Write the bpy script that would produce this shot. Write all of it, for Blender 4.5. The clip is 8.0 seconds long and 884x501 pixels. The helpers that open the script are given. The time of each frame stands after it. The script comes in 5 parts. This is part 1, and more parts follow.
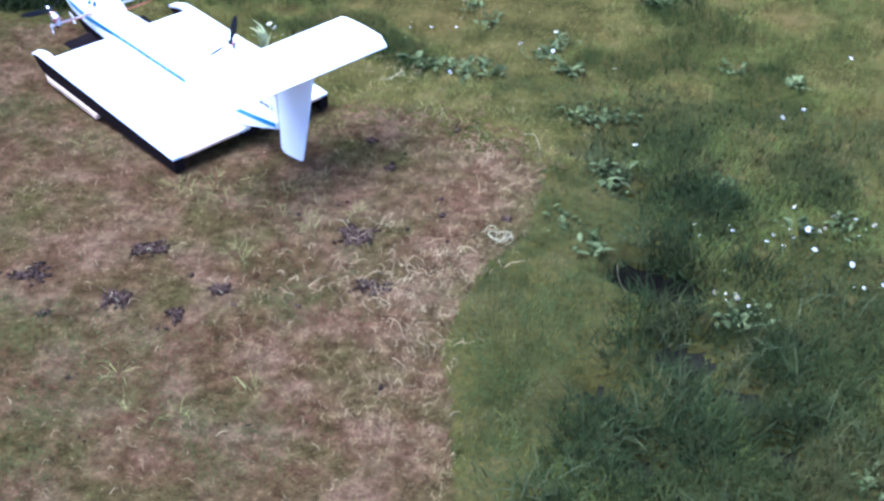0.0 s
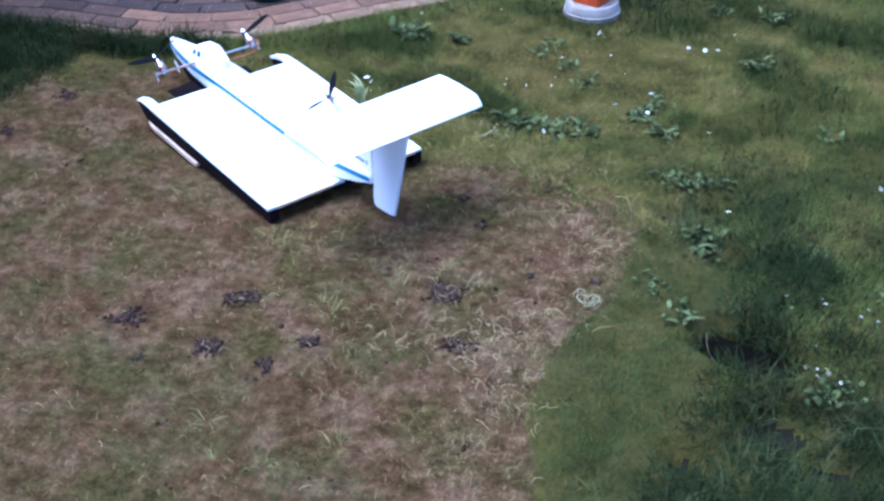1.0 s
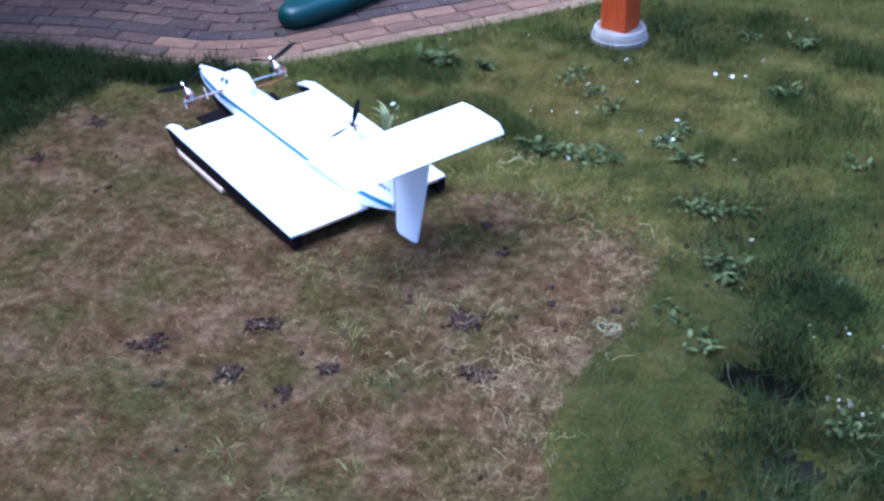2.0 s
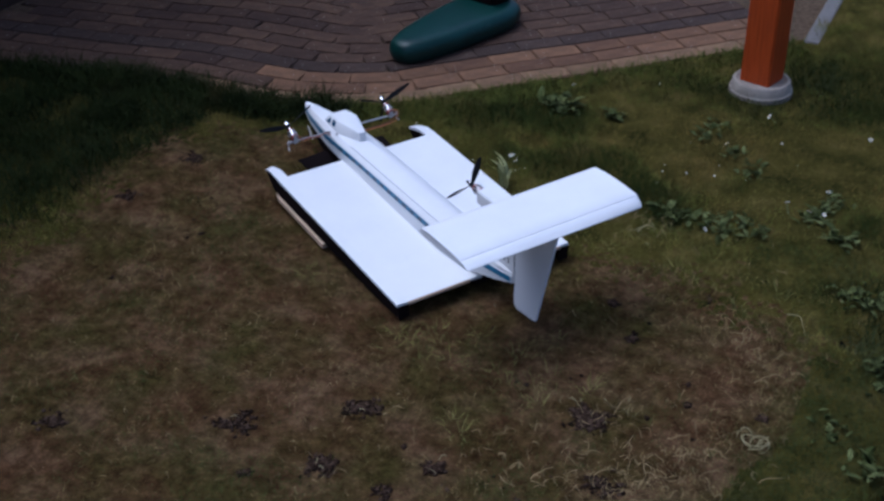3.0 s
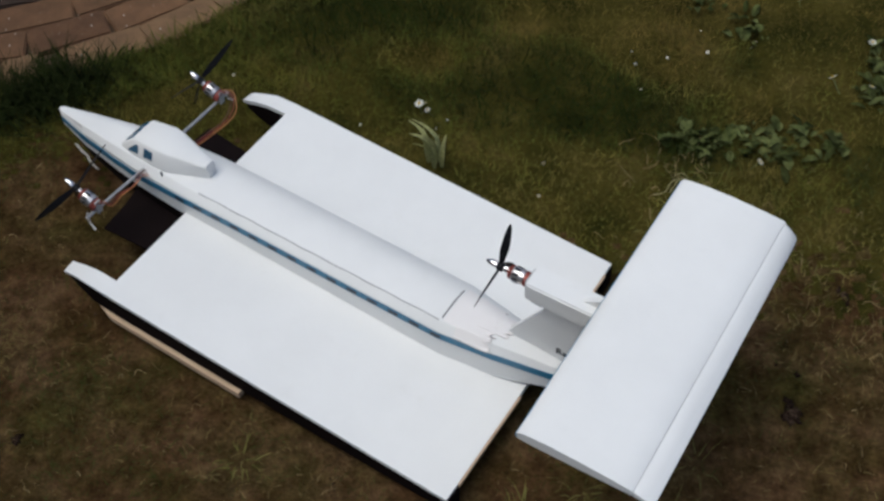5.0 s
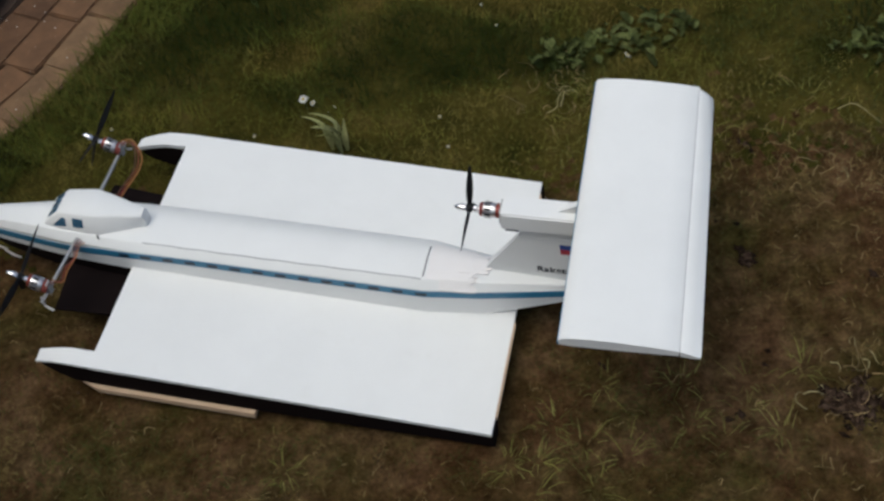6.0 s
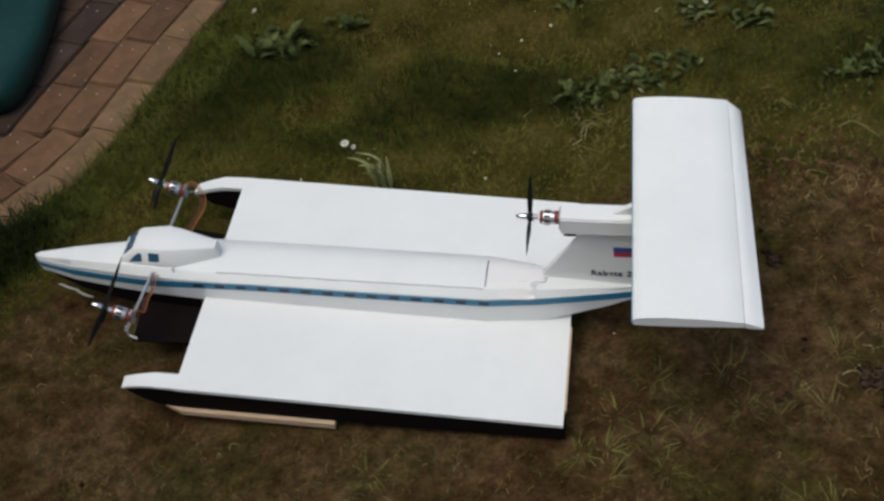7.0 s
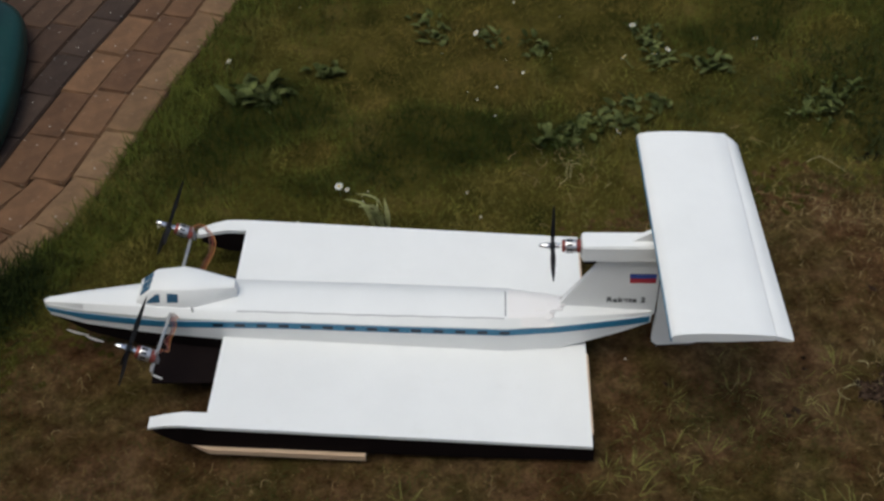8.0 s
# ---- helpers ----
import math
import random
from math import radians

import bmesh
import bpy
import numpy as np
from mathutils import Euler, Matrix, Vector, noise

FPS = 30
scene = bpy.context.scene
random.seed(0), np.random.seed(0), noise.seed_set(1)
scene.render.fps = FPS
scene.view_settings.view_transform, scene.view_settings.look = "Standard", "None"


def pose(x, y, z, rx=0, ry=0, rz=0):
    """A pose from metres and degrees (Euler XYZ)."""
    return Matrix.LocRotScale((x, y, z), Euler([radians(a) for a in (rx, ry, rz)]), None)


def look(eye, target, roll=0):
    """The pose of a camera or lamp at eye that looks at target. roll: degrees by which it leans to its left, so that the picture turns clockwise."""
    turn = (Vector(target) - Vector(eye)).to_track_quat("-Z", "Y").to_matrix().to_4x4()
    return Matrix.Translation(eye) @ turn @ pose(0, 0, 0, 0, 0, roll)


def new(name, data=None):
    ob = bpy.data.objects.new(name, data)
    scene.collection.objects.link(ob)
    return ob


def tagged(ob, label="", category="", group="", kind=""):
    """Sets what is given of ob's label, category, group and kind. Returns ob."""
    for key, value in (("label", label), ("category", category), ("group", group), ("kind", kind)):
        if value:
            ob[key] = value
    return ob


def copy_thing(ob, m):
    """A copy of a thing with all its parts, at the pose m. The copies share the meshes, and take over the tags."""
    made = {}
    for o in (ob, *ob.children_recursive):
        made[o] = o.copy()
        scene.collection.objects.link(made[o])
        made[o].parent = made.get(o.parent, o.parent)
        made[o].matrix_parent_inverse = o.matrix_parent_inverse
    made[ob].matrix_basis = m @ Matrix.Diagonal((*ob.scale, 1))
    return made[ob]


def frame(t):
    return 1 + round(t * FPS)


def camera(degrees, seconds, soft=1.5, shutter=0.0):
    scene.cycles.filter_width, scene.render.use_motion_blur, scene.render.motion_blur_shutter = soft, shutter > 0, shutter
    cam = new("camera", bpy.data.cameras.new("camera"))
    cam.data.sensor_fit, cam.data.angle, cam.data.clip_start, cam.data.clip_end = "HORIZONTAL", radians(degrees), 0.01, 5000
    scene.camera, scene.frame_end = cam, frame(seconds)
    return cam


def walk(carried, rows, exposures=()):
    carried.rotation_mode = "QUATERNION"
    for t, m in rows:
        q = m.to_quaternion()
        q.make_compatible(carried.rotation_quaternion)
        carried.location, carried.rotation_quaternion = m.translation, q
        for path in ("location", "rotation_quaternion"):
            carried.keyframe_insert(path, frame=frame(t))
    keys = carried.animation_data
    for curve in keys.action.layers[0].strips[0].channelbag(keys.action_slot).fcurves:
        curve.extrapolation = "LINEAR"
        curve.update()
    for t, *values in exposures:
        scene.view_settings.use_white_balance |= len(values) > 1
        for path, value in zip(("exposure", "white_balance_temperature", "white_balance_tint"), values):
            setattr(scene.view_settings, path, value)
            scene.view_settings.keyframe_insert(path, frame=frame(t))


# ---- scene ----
cam = camera(40.4, 8.0, soft=2.7)
PATH = [
    (0, (1.075, 0.721, 2.07), (0.668, 2.281, 0.886), -0.1),
    (0.2, (1.088, 0.745, 2.087), (0.612, 2.298, 0.920), -0.7),
    (0.5, (1.062, 0.728, 2.096), (0.541, 2.287, 0.957), -0.8),
    (1, (1.055, 0.734, 2.12), (0.504, 2.292, 0.994), -0.6),
    (2.3, (1.119, 0.789, 2.14), (0.465, 2.332, 1.048), -1.8),
    (2.5, (1.103, 0.826, 2.128), (0.416, 2.347, 1.026), -1.3),
    (2.8, (0.962, 0.939, 2.097), (0.229, 2.459, 1.024), 0.3),
    (3, (0.837, 1.118, 2.093), (0.088, 2.625, 1.012), -0.9),
    (3.3, (0.636, 1.384, 2.073), (-0.112, 2.848, 0.934), -3.9),
    (3.5, (0.525, 1.572, 2.058), (-0.176, 3.012, 0.861), -3.7),
    (3.8, (0.297, 1.917, 2.009), (-0.271, 3.284, 0.664), -0.6),
    (4, (0.183, 2.099, 2.023), (-0.395, 3.42, 0.637), -0.5),
    (4.2, (0.017, 2.275, 1.981), (-0.511, 3.605, 0.583), -0.4),
    (4.5, (-0.231, 2.496, 1.95), (-0.536, 3.822, 0.484), -1.4),
    (4.7, (-0.364, 2.634, 1.956), (-0.536, 3.917, 0.432), -0.5),
    (5.8, (-0.821, 2.624, 2.007), (-0.598, 3.848, 0.44), -8.9),
    (6, (-0.882, 2.567, 2.015), (-0.574, 3.775, 0.451), -7.8),
    (6.3, (-0.954, 2.459, 2.028), (-0.568, 3.702, 0.509), -6.4),
    (6.5, (-0.985, 2.417, 2.056), (-0.610, 3.660, 0.536), -6.2),
    (7, (-1.207, 2.418, 2.05), (-0.747, 3.709, 0.593), -6.8),
    (7.2, (-1.301, 2.448, 2.061), (-0.767, 3.747, 0.637), -8.5),
    (7.5, (-1.433, 2.468, 2.067), (-0.829, 3.773, 0.677), -6.7),
    (7.7, (-1.514, 2.454, 2.058), (-0.858, 3.759, 0.692), -3.4),
    (8, (-1.552, 2.478, 2.059), (-0.849, 3.737, 0.673), -1.5),
]
EXPOSURES = [(0, 2.28, 4280, 20), (0.5, 2.00, 4060, 17), (1.2, 1.82, 4130, 17), (2.4, 1.62, 4130, 17), (2.7, 1.04, 4280, 17), (3, -0.08, 4800, 15), (3.3, -0.42, 5080, 12), (3.6, -0.46, 5200, 10), (4, -0.42, 5400, 7), (4.7, -0.18, 5780, 5), (6, -0.15, 6010, 3), (8, -0.08, 6080, 3)]
walk(cam, [(t, look(eye, target, roll)) for t, eye, target, roll in PATH], EXPOSURES)

# ---- world, sun, exposure ----
world = bpy.data.worlds.new("sky")
scene.world = world
world.use_nodes = True
wn = world.node_tree
sky = wn.nodes.new("ShaderNodeTexSky")
sky.sky_type, sky.sun_disc = "NISHITA", False
SUN_EL, SUN_AZ = 70.0, -166.0
sky.sun_elevation, sky.sun_rotation = radians(SUN_EL), radians(90 - SUN_AZ)
sky.air_density, sky.dust_density, sky.ozone_density = 1.0, 6.0, 1.0
wn.nodes["Background"].inputs[1].default_value = 0.120
wn.links.new(sky.outputs[0], wn.nodes["Background"].inputs[0])
sun = new("sun", bpy.data.lights.new("sun", "SUN"))
sun.data.energy, sun.data.angle, sun.data.color = 1.12, radians(48), (1.0, 0.96, 0.90)
sun_way = Vector((math.cos(radians(SUN_EL)) * math.cos(radians(SUN_AZ)), math.cos(radians(SUN_EL)) * math.sin(radians(SUN_AZ)), math.sin(radians(SUN_EL))))
sun.matrix_world = look(sun_way * 20, (0, 0, 0))


# ---- materials ----
class Mat:
    """A small helper round a node material with a Principled surface."""

    def __init__(self, name, rough=0.5, metal=0.0, spec=0.5):
        self.m = bpy.data.materials.new(name)
        self.m.use_nodes = True
        self.t = self.m.node_tree
        self.p = self.t.nodes["Principled BSDF"]
        self.p.inputs["Roughness"].default_value = rough
        self.p.inputs["Metallic"].default_value = metal
        self.p.inputs["Specular IOR Level"].default_value = spec
        self.coord = self.t.nodes.new("ShaderNodeTexCoord").outputs["Object"]

    def node(self, kind, **values):
        n = self.t.nodes.new(kind)
        for k, v in values.items():
            n.inputs[k.replace("_", " ")].default_value = v
        return n

    def noise(self, scale, detail=4.0, rough=0.6, stretch=None):
        n = self.node("ShaderNodeTexNoise", Scale=scale, Detail=detail, Roughness=rough)
        if stretch:
            mp = self.node("ShaderNodeMapping", Scale=stretch)
            self.link(self.coord, mp.inputs[0])
            self.link(mp.outputs[0], n.inputs["Vector"])
        else:
            self.link(self.coord, n.inputs["Vector"])
        return n.outputs["Fac"]

    def voronoi(self, scale, what="Distance"):
        n = self.node("ShaderNodeTexVoronoi", Scale=scale)
        self.link(self.coord, n.inputs["Vector"])
        return n.outputs[what]

    def ramp(self, fac, *stops):
        n = self.t.nodes.new("ShaderNodeValToRGB")
        e = n.color_ramp.elements
        while len(e) < len(stops):
            e.new(0.5)
        for el, (at, c) in zip(e, stops):
            el.position, el.color = at, (*c, 1.0) if len(c) == 3 else c
        self.link(fac, n.inputs[0])
        return n.outputs[0]

    def mix(self, fac, a, b, blend="MIX"):
        n = self.t.nodes.new("ShaderNodeMix")
        n.data_type, n.blend_type = "RGBA", blend
        for sock, v in ((n.inputs[0], fac), (n.inputs[6], a), (n.inputs[7], b)):
            if isinstance(v, (int, float)):
                sock.default_value = v
            elif isinstance(v, tuple):
                sock.default_value = (*v, 1.0)
            else:
                self.link(v, sock)
        return n.outputs[2]

    def island(self):
        return self.t.nodes.new("ShaderNodeNewGeometry").outputs["Random Per Island"]

    def chance(self):
        return self.t.nodes.new("ShaderNodeObjectInfo").outputs["Random"]

    def link(self, a, b):
        self.t.links.new(a, b)

    def colour(self, c):
        if isinstance(c, tuple):
            self.p.inputs["Base Color"].default_value = (*c, 1.0)
        else:
            self.link(c, self.p.inputs["Base Color"])
        return self

    def bump(self, height, strength=0.3, distance=0.002):
        n = self.node("ShaderNodeBump", Strength=strength, Distance=distance)
        self.link(height, n.inputs["Height"])
        self.link(n.outputs[0], self.p.inputs["Normal"])
        return self

    def roughness(self, fac, low, high):
        n = self.node("ShaderNodeMapRange")
        n.inputs[3].default_value, n.inputs[4].default_value = low, high
        self.link(fac, n.inputs[0])
        self.link(n.outputs[0], self.p.inputs["Roughness"])
        return self


def foam_white(name, tint=(0.80, 0.80, 0.79), rough=0.55):
    a = Mat(name, rough=rough, spec=0.35)
    broad, fine = a.noise(7.0, 5.0), a.noise(160.0, 3.0)
    low = tuple(v * 0.94 for v in tint)
    c = a.mix(a.ramp(broad, (0.3, (0, 0, 0)), (0.75, (1, 1, 1))), low, tint)
    smudge = a.ramp(a.noise(22.0, 6.0), (0.62, (0, 0, 0)), (0.80, (1, 1, 1)))
    c = a.mix(a.mix(0.85, smudge, (0, 0, 0)), c, (0.62, 0.60, 0.56))
    return a.colour(c).bump(fine, 0.25, 0.0006).roughness(broad, rough - 0.08, rough + 0.12).m


def plain(name, c, rough, metal=0.0, vary=0.2, scale=60.0, spec=0.5):
    a = Mat(name, rough=rough, metal=metal, spec=spec)
    f = a.noise(scale, 5.0)
    dark = tuple(v * (1 - vary) for v in c)
    a.colour(a.mix(f, dark, tuple(min(1, v * (1 + vary)) for v in c))).bump(f, 0.15, 0.0006)
    return a.roughness(f, max(0.03, rough - 0.12), min(1, rough + 0.12)).m


WHITE = foam_white("white_foam_board")
WHITE_TAPE = foam_white("white_tape", (0.83, 0.80, 0.785), 0.42)
BLACK_HULL = plain("black_hull_paint", (0.009, 0.006, 0.006), 0.85, vary=0.35, scale=30, spec=0.05)
BLUE = plain("blue_stripe_film", (0.034, 0.180, 0.310), 0.42, vary=0.12)
NAVY = plain("dark_window_film", (0.006, 0.010, 0.022), 0.35, vary=0.2)
GLASS_BLUE = plain("blue_window_film", (0.045, 0.115, 0.19), 0.2, vary=0.15)
SEAM = plain("dark_seam", (0.12, 0.12, 0.13), 0.8)
LID_SEAM = plain("grey_lid_seam", (0.40, 0.40, 0.41), 0.8)
FLAG_WHITE = plain("flag_white", (0.78, 0.78, 0.78), 0.5, vary=0.03)
FLAG_BLUE = plain("flag_blue", (0.035, 0.075, 0.30), 0.5, vary=0.05)
FLAG_RED = plain("flag_red", (0.42, 0.035, 0.05), 0.5, vary=0.05)
INK = plain("black_ink", (0.02, 0.02, 0.025), 0.6)
PROP_BLACK = plain("black_propeller_plastic", (0.008, 0.008, 0.010), 0.6, vary=0.2, spec=0.2)
ALU = plain("brushed_aluminium", (0.62, 0.60, 0.60), 0.34, metal=0.9, vary=0.1, scale=200)
CHROME = plain("polished_spinner", (0.82, 0.80, 0.80), 0.16, metal=0.95, vary=0.04)
COPPER = plain("copper_windings", (0.26, 0.060, 0.045), 0.45, metal=0.4, vary=0.3, scale=300)
ROD = plain("grey_arm_rod", (0.42, 0.42, 0.42), 0.45, metal=0.4, vary=0.15)
WIRE_RED = plain("red_wire", (0.22, 0.03, 0.02), 0.5, vary=0.15)
WIRE_ORANGE = plain("orange_wire", (0.42, 0.17, 0.05), 0.5, vary=0.15)
WIRE_BROWN = plain("brown_wire", (0.10, 0.035, 0.02), 0.5, vary=0.15)


def pale_wood():
    a = Mat("pale_pine", rough=0.65)
    g = a.noise(14.0, 6.0, 0.6, (1.0, 14.0, 14.0))
    return a.colour(a.ramp(g, (0.25, (0.42, 0.28, 0.17)), (0.6, (0.60, 0.44, 0.30)), (0.9, (0.66, 0.51, 0.36)))).bump(g, 0.3, 0.001).m


def stained_timber():
    a = Mat("orange_stained_timber", rough=0.6, spec=0.25)
    g = a.noise(9.0, 7.0, 0.65, (12.0, 12.0, 0.7))
    c = a.ramp(g, (0.25, (0.24, 0.034, 0.003)), (0.55, (0.40, 0.060, 0.005)), (0.85, (0.47, 0.082, 0.008)))
    c = a.mix(a.ramp(a.noise(3.0, 4.0), (0.45, (0, 0, 0)), (0.85, (0.5, 0.5, 0.5))), c, (0.20, 0.05, 0.012))
    return a.colour(c).bump(g, 0.35, 0.0012).m


def concrete_pale():
    a = Mat("pale_concrete", rough=0.85)
    f, s = a.noise(90.0, 6.0), a.noise(9.0, 5.0)
    c = a.ramp(s, (0.3, (0.18, 0.154, 0.122)), (0.62, (0.29, 0.250, 0.200)), (0.85, (0.37, 0.320, 0.258)))
    c = a.mix(a.ramp(a.noise(24.0, 6.0), (0.55, (0, 0, 0)), (0.75, (0.7, 0.7, 0.7))), c, (0.20, 0.20, 0.17))
    return a.colour(c).bump(f, 0.5, 0.002).m


def green_plastic():
    a = Mat("dark_green_moulded_plastic", rough=0.45, spec=0.35)
    f = a.noise(12.0, 5.0)
    c = a.ramp(f, (0.3, (0.002, 0.022, 0.0175)), (0.7, (0.0035, 0.035, 0.0285)))
    dust = a.ramp(a.noise(45.0, 6.0), (0.58, (0, 0, 0)), (0.85, (0.35, 0.35, 0.35)))
    return a.colour(a.mix(dust, c, (0.10, 0.13, 0.11))).bump(a.noise(320.0), 0.2, 0.0006).roughness(f, 0.28, 0.5).m


def brick_paver(name, lows, highs):
    a = Mat(name, rough=0.9, spec=0.3)
    tint = a.mix(a.chance(), lows, highs)
    blotch = a.ramp(a.noise(16.0, 6.0), (0.3, (0.62, 0.62, 0.62)), (0.7, (1.12, 1.1, 1.08)))
    c = a.mix(1.0, tint, blotch, "MULTIPLY")
    lichen = a.ramp(a.noise(70.0, 4.0, 0.7), (0.655, (0, 0, 0)), (0.70, (1, 1, 1)))
    c = a.mix(a.mix(0.35, lichen, (0, 0, 0)), c, (0.46, 0.44, 0.40))
    speck = a.ramp(a.voronoi(30.0), (0.05, (0.8, 0.8, 0.8)), (0.10, (0, 0, 0)))
    speck = a.mix(1.0, speck, a.ramp(a.noise(6.0, 3.0), (0.43, (0, 0, 0)), (0.50, (1, 1, 1))), "MULTIPLY")
    c = a.mix(speck, c, (0.50, 0.48, 0.44))
    moss = a.ramp(a.noise(11.0, 5.0, 0.7), (0.60, (0, 0, 0)), (0.78, (0.6, 0.6, 0.6)))
    c = a.mix(moss, c, (0.055, 0.050, 0.025))
    return a.colour(c).bump(a.noise(140.0, 6.0, 0.7), 0.6, 0.003).m


PAVER_TAN = brick_paver("buff_paver", (0.106, 0.055, 0.028), (0.176, 0.096, 0.048))
PAVER_EDGE = brick_paver("sandy_edge_paver", (0.160, 0.095, 0.048), (0.205, 0.126, 0.066))
PAVER_DARK = brick_paver("dark_band_paver", (0.040, 0.025, 0.018), (0.058, 0.037, 0.026))
PAVER_BROWN = brick_paver("brown_paver", (0.045, 0.025, 0.016), (0.086, 0.049, 0.028))


def joint_sand():
    a = Mat("joint_sand", rough=1.0, spec=0.03)
    c = a.ramp(a.noise(60.0, 6.0), (0.3, (0.050, 0.035, 0.022)), (0.7, (0.115, 0.082, 0.052)))
    return a.colour(c).bump(a.noise(400.0), 0.6, 0.002).m


def soil():
    a = Mat("thatch_and_soil", rough=1.0, spec=0.03)
    mid, small, fine = a.noise(6.0, 6.0, 0.7), a.noise(24.0, 6.0, 0.7), a.noise(110.0, 6.0, 0.75)
    dry = a.ramp(mid, (0.30, (0.042, 0.020, 0.008)), (0.48, (0.092, 0.051, 0.023)), (0.66, (0.152, 0.096, 0.050)))
    mossy = a.ramp(small, (0.3, (0.028, 0.027, 0.006)), (0.7, (0.078, 0.071, 0.018)))
    c = a.mix(a.ramp(a.noise(4.0, 5.0, 0.7), (0.40, (0, 0, 0)), (0.66, (0.8, 0.8, 0.8))), dry, mossy)
    c = a.mix(1.0, c, a.ramp(small, (0.30, (0.62, 0.60, 0.60)), (0.52, (1.0, 1.0, 1.0)), (0.72, (1.28, 1.25, 1.22))), "MULTIPLY")
    c = a.mix(1.0, c, a.ramp(fine, (0.28, (0.5, 0.5, 0.5)), (0.72, (1.4, 1.35, 1.3))), "MULTIPLY")
    return a.colour(c).bump(fine, 1.0, 0.010).m


def blade_mat(name, low, mid, high, dry, dry_from):
    """Grass: each blade has its own tint, with drier and darker stands in slow drifts."""
    a = Mat(name, rough=0.8, spec=0.06)
    low, high = [tuple(0.35 * u + 0.65 * v for u, v in zip(end, mid)) for end in (low, high)]
    c = a.ramp(a.island(), (0.0, low), (0.55, mid), (1.0, high))
    drift = a.ramp(a.noise(4.5, 5.0, 0.7), (dry_from - 0.04, (0, 0, 0)), (dry_from + 0.10, (1, 1, 1)))
    c = a.mix(a.mix(0.35, drift, (0, 0, 0)), c, dry)
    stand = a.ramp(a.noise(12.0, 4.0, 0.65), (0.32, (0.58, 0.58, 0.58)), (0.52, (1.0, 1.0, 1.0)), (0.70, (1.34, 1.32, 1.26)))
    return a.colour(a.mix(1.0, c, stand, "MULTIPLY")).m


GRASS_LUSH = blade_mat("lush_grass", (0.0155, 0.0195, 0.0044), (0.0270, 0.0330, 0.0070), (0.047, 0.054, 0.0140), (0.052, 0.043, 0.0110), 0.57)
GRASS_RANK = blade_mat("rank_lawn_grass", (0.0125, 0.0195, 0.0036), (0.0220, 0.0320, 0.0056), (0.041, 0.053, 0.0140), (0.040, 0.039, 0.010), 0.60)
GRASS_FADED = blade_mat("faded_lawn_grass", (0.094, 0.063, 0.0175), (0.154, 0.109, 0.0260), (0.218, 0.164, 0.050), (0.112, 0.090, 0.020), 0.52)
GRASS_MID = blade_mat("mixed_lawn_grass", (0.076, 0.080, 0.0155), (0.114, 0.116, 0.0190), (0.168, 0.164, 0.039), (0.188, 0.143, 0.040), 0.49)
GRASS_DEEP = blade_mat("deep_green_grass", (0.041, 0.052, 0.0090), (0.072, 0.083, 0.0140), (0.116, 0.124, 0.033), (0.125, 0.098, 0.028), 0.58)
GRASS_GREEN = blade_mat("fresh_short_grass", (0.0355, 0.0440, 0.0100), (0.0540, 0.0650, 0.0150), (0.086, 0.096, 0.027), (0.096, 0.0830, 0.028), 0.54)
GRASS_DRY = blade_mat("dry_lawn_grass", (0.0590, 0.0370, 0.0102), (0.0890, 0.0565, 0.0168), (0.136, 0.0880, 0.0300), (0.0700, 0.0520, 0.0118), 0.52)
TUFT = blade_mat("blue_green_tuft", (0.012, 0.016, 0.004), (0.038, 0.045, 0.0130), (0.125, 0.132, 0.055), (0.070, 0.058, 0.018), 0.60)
# grass colour lowered to carry the shade of the west bank and hollows
GRASS_SHADE = blade_mat("shade_toned_grass", (0.0090, 0.0132, 0.0032), (0.0165, 0.0232, 0.0052), (0.034, 0.041, 0.011), (0.030, 0.024, 0.007), 0.6)
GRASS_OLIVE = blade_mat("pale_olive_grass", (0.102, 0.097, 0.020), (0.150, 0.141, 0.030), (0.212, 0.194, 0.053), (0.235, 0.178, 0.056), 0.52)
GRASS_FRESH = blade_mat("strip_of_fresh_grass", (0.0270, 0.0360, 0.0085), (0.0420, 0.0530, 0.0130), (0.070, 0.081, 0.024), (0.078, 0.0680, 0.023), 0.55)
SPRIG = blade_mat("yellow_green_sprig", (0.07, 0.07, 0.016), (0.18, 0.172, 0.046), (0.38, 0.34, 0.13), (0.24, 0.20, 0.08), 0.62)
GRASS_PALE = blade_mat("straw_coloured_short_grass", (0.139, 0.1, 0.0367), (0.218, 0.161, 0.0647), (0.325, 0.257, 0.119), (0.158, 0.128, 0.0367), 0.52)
STRAW = blade_mat("bleached_straw", (0.152, 0.104, 0.0464), (0.273, 0.2, 0.0924), (0.42, 0.333, 0.166), (0.21, 0.149, 0.0706), 0.5)


def clod_mat():
    a = Mat("dark_crumbled_soil", rough=1.0, spec=0.03)
    c = a.ramp(a.island(), (0.0, (0.016, 0.010, 0.007)), (0.6, (0.042, 0.026, 0.017)), (1.0, (0.082, 0.054, 0.036)))
    return a.colour(a.mix(1.0, c, a.ramp(a.noise(160.0, 4.0), (0.3, (0.6, 0.6, 0.6)), (0.7, (1.3, 1.3, 1.3))), "MULTIPLY")).m


CLOD = clod_mat()
PALE_STRAW = plain("pale_dead_grass", (0.31, 0.27, 0.135), 0.8, vary=0.25, scale=80, spec=0.1)


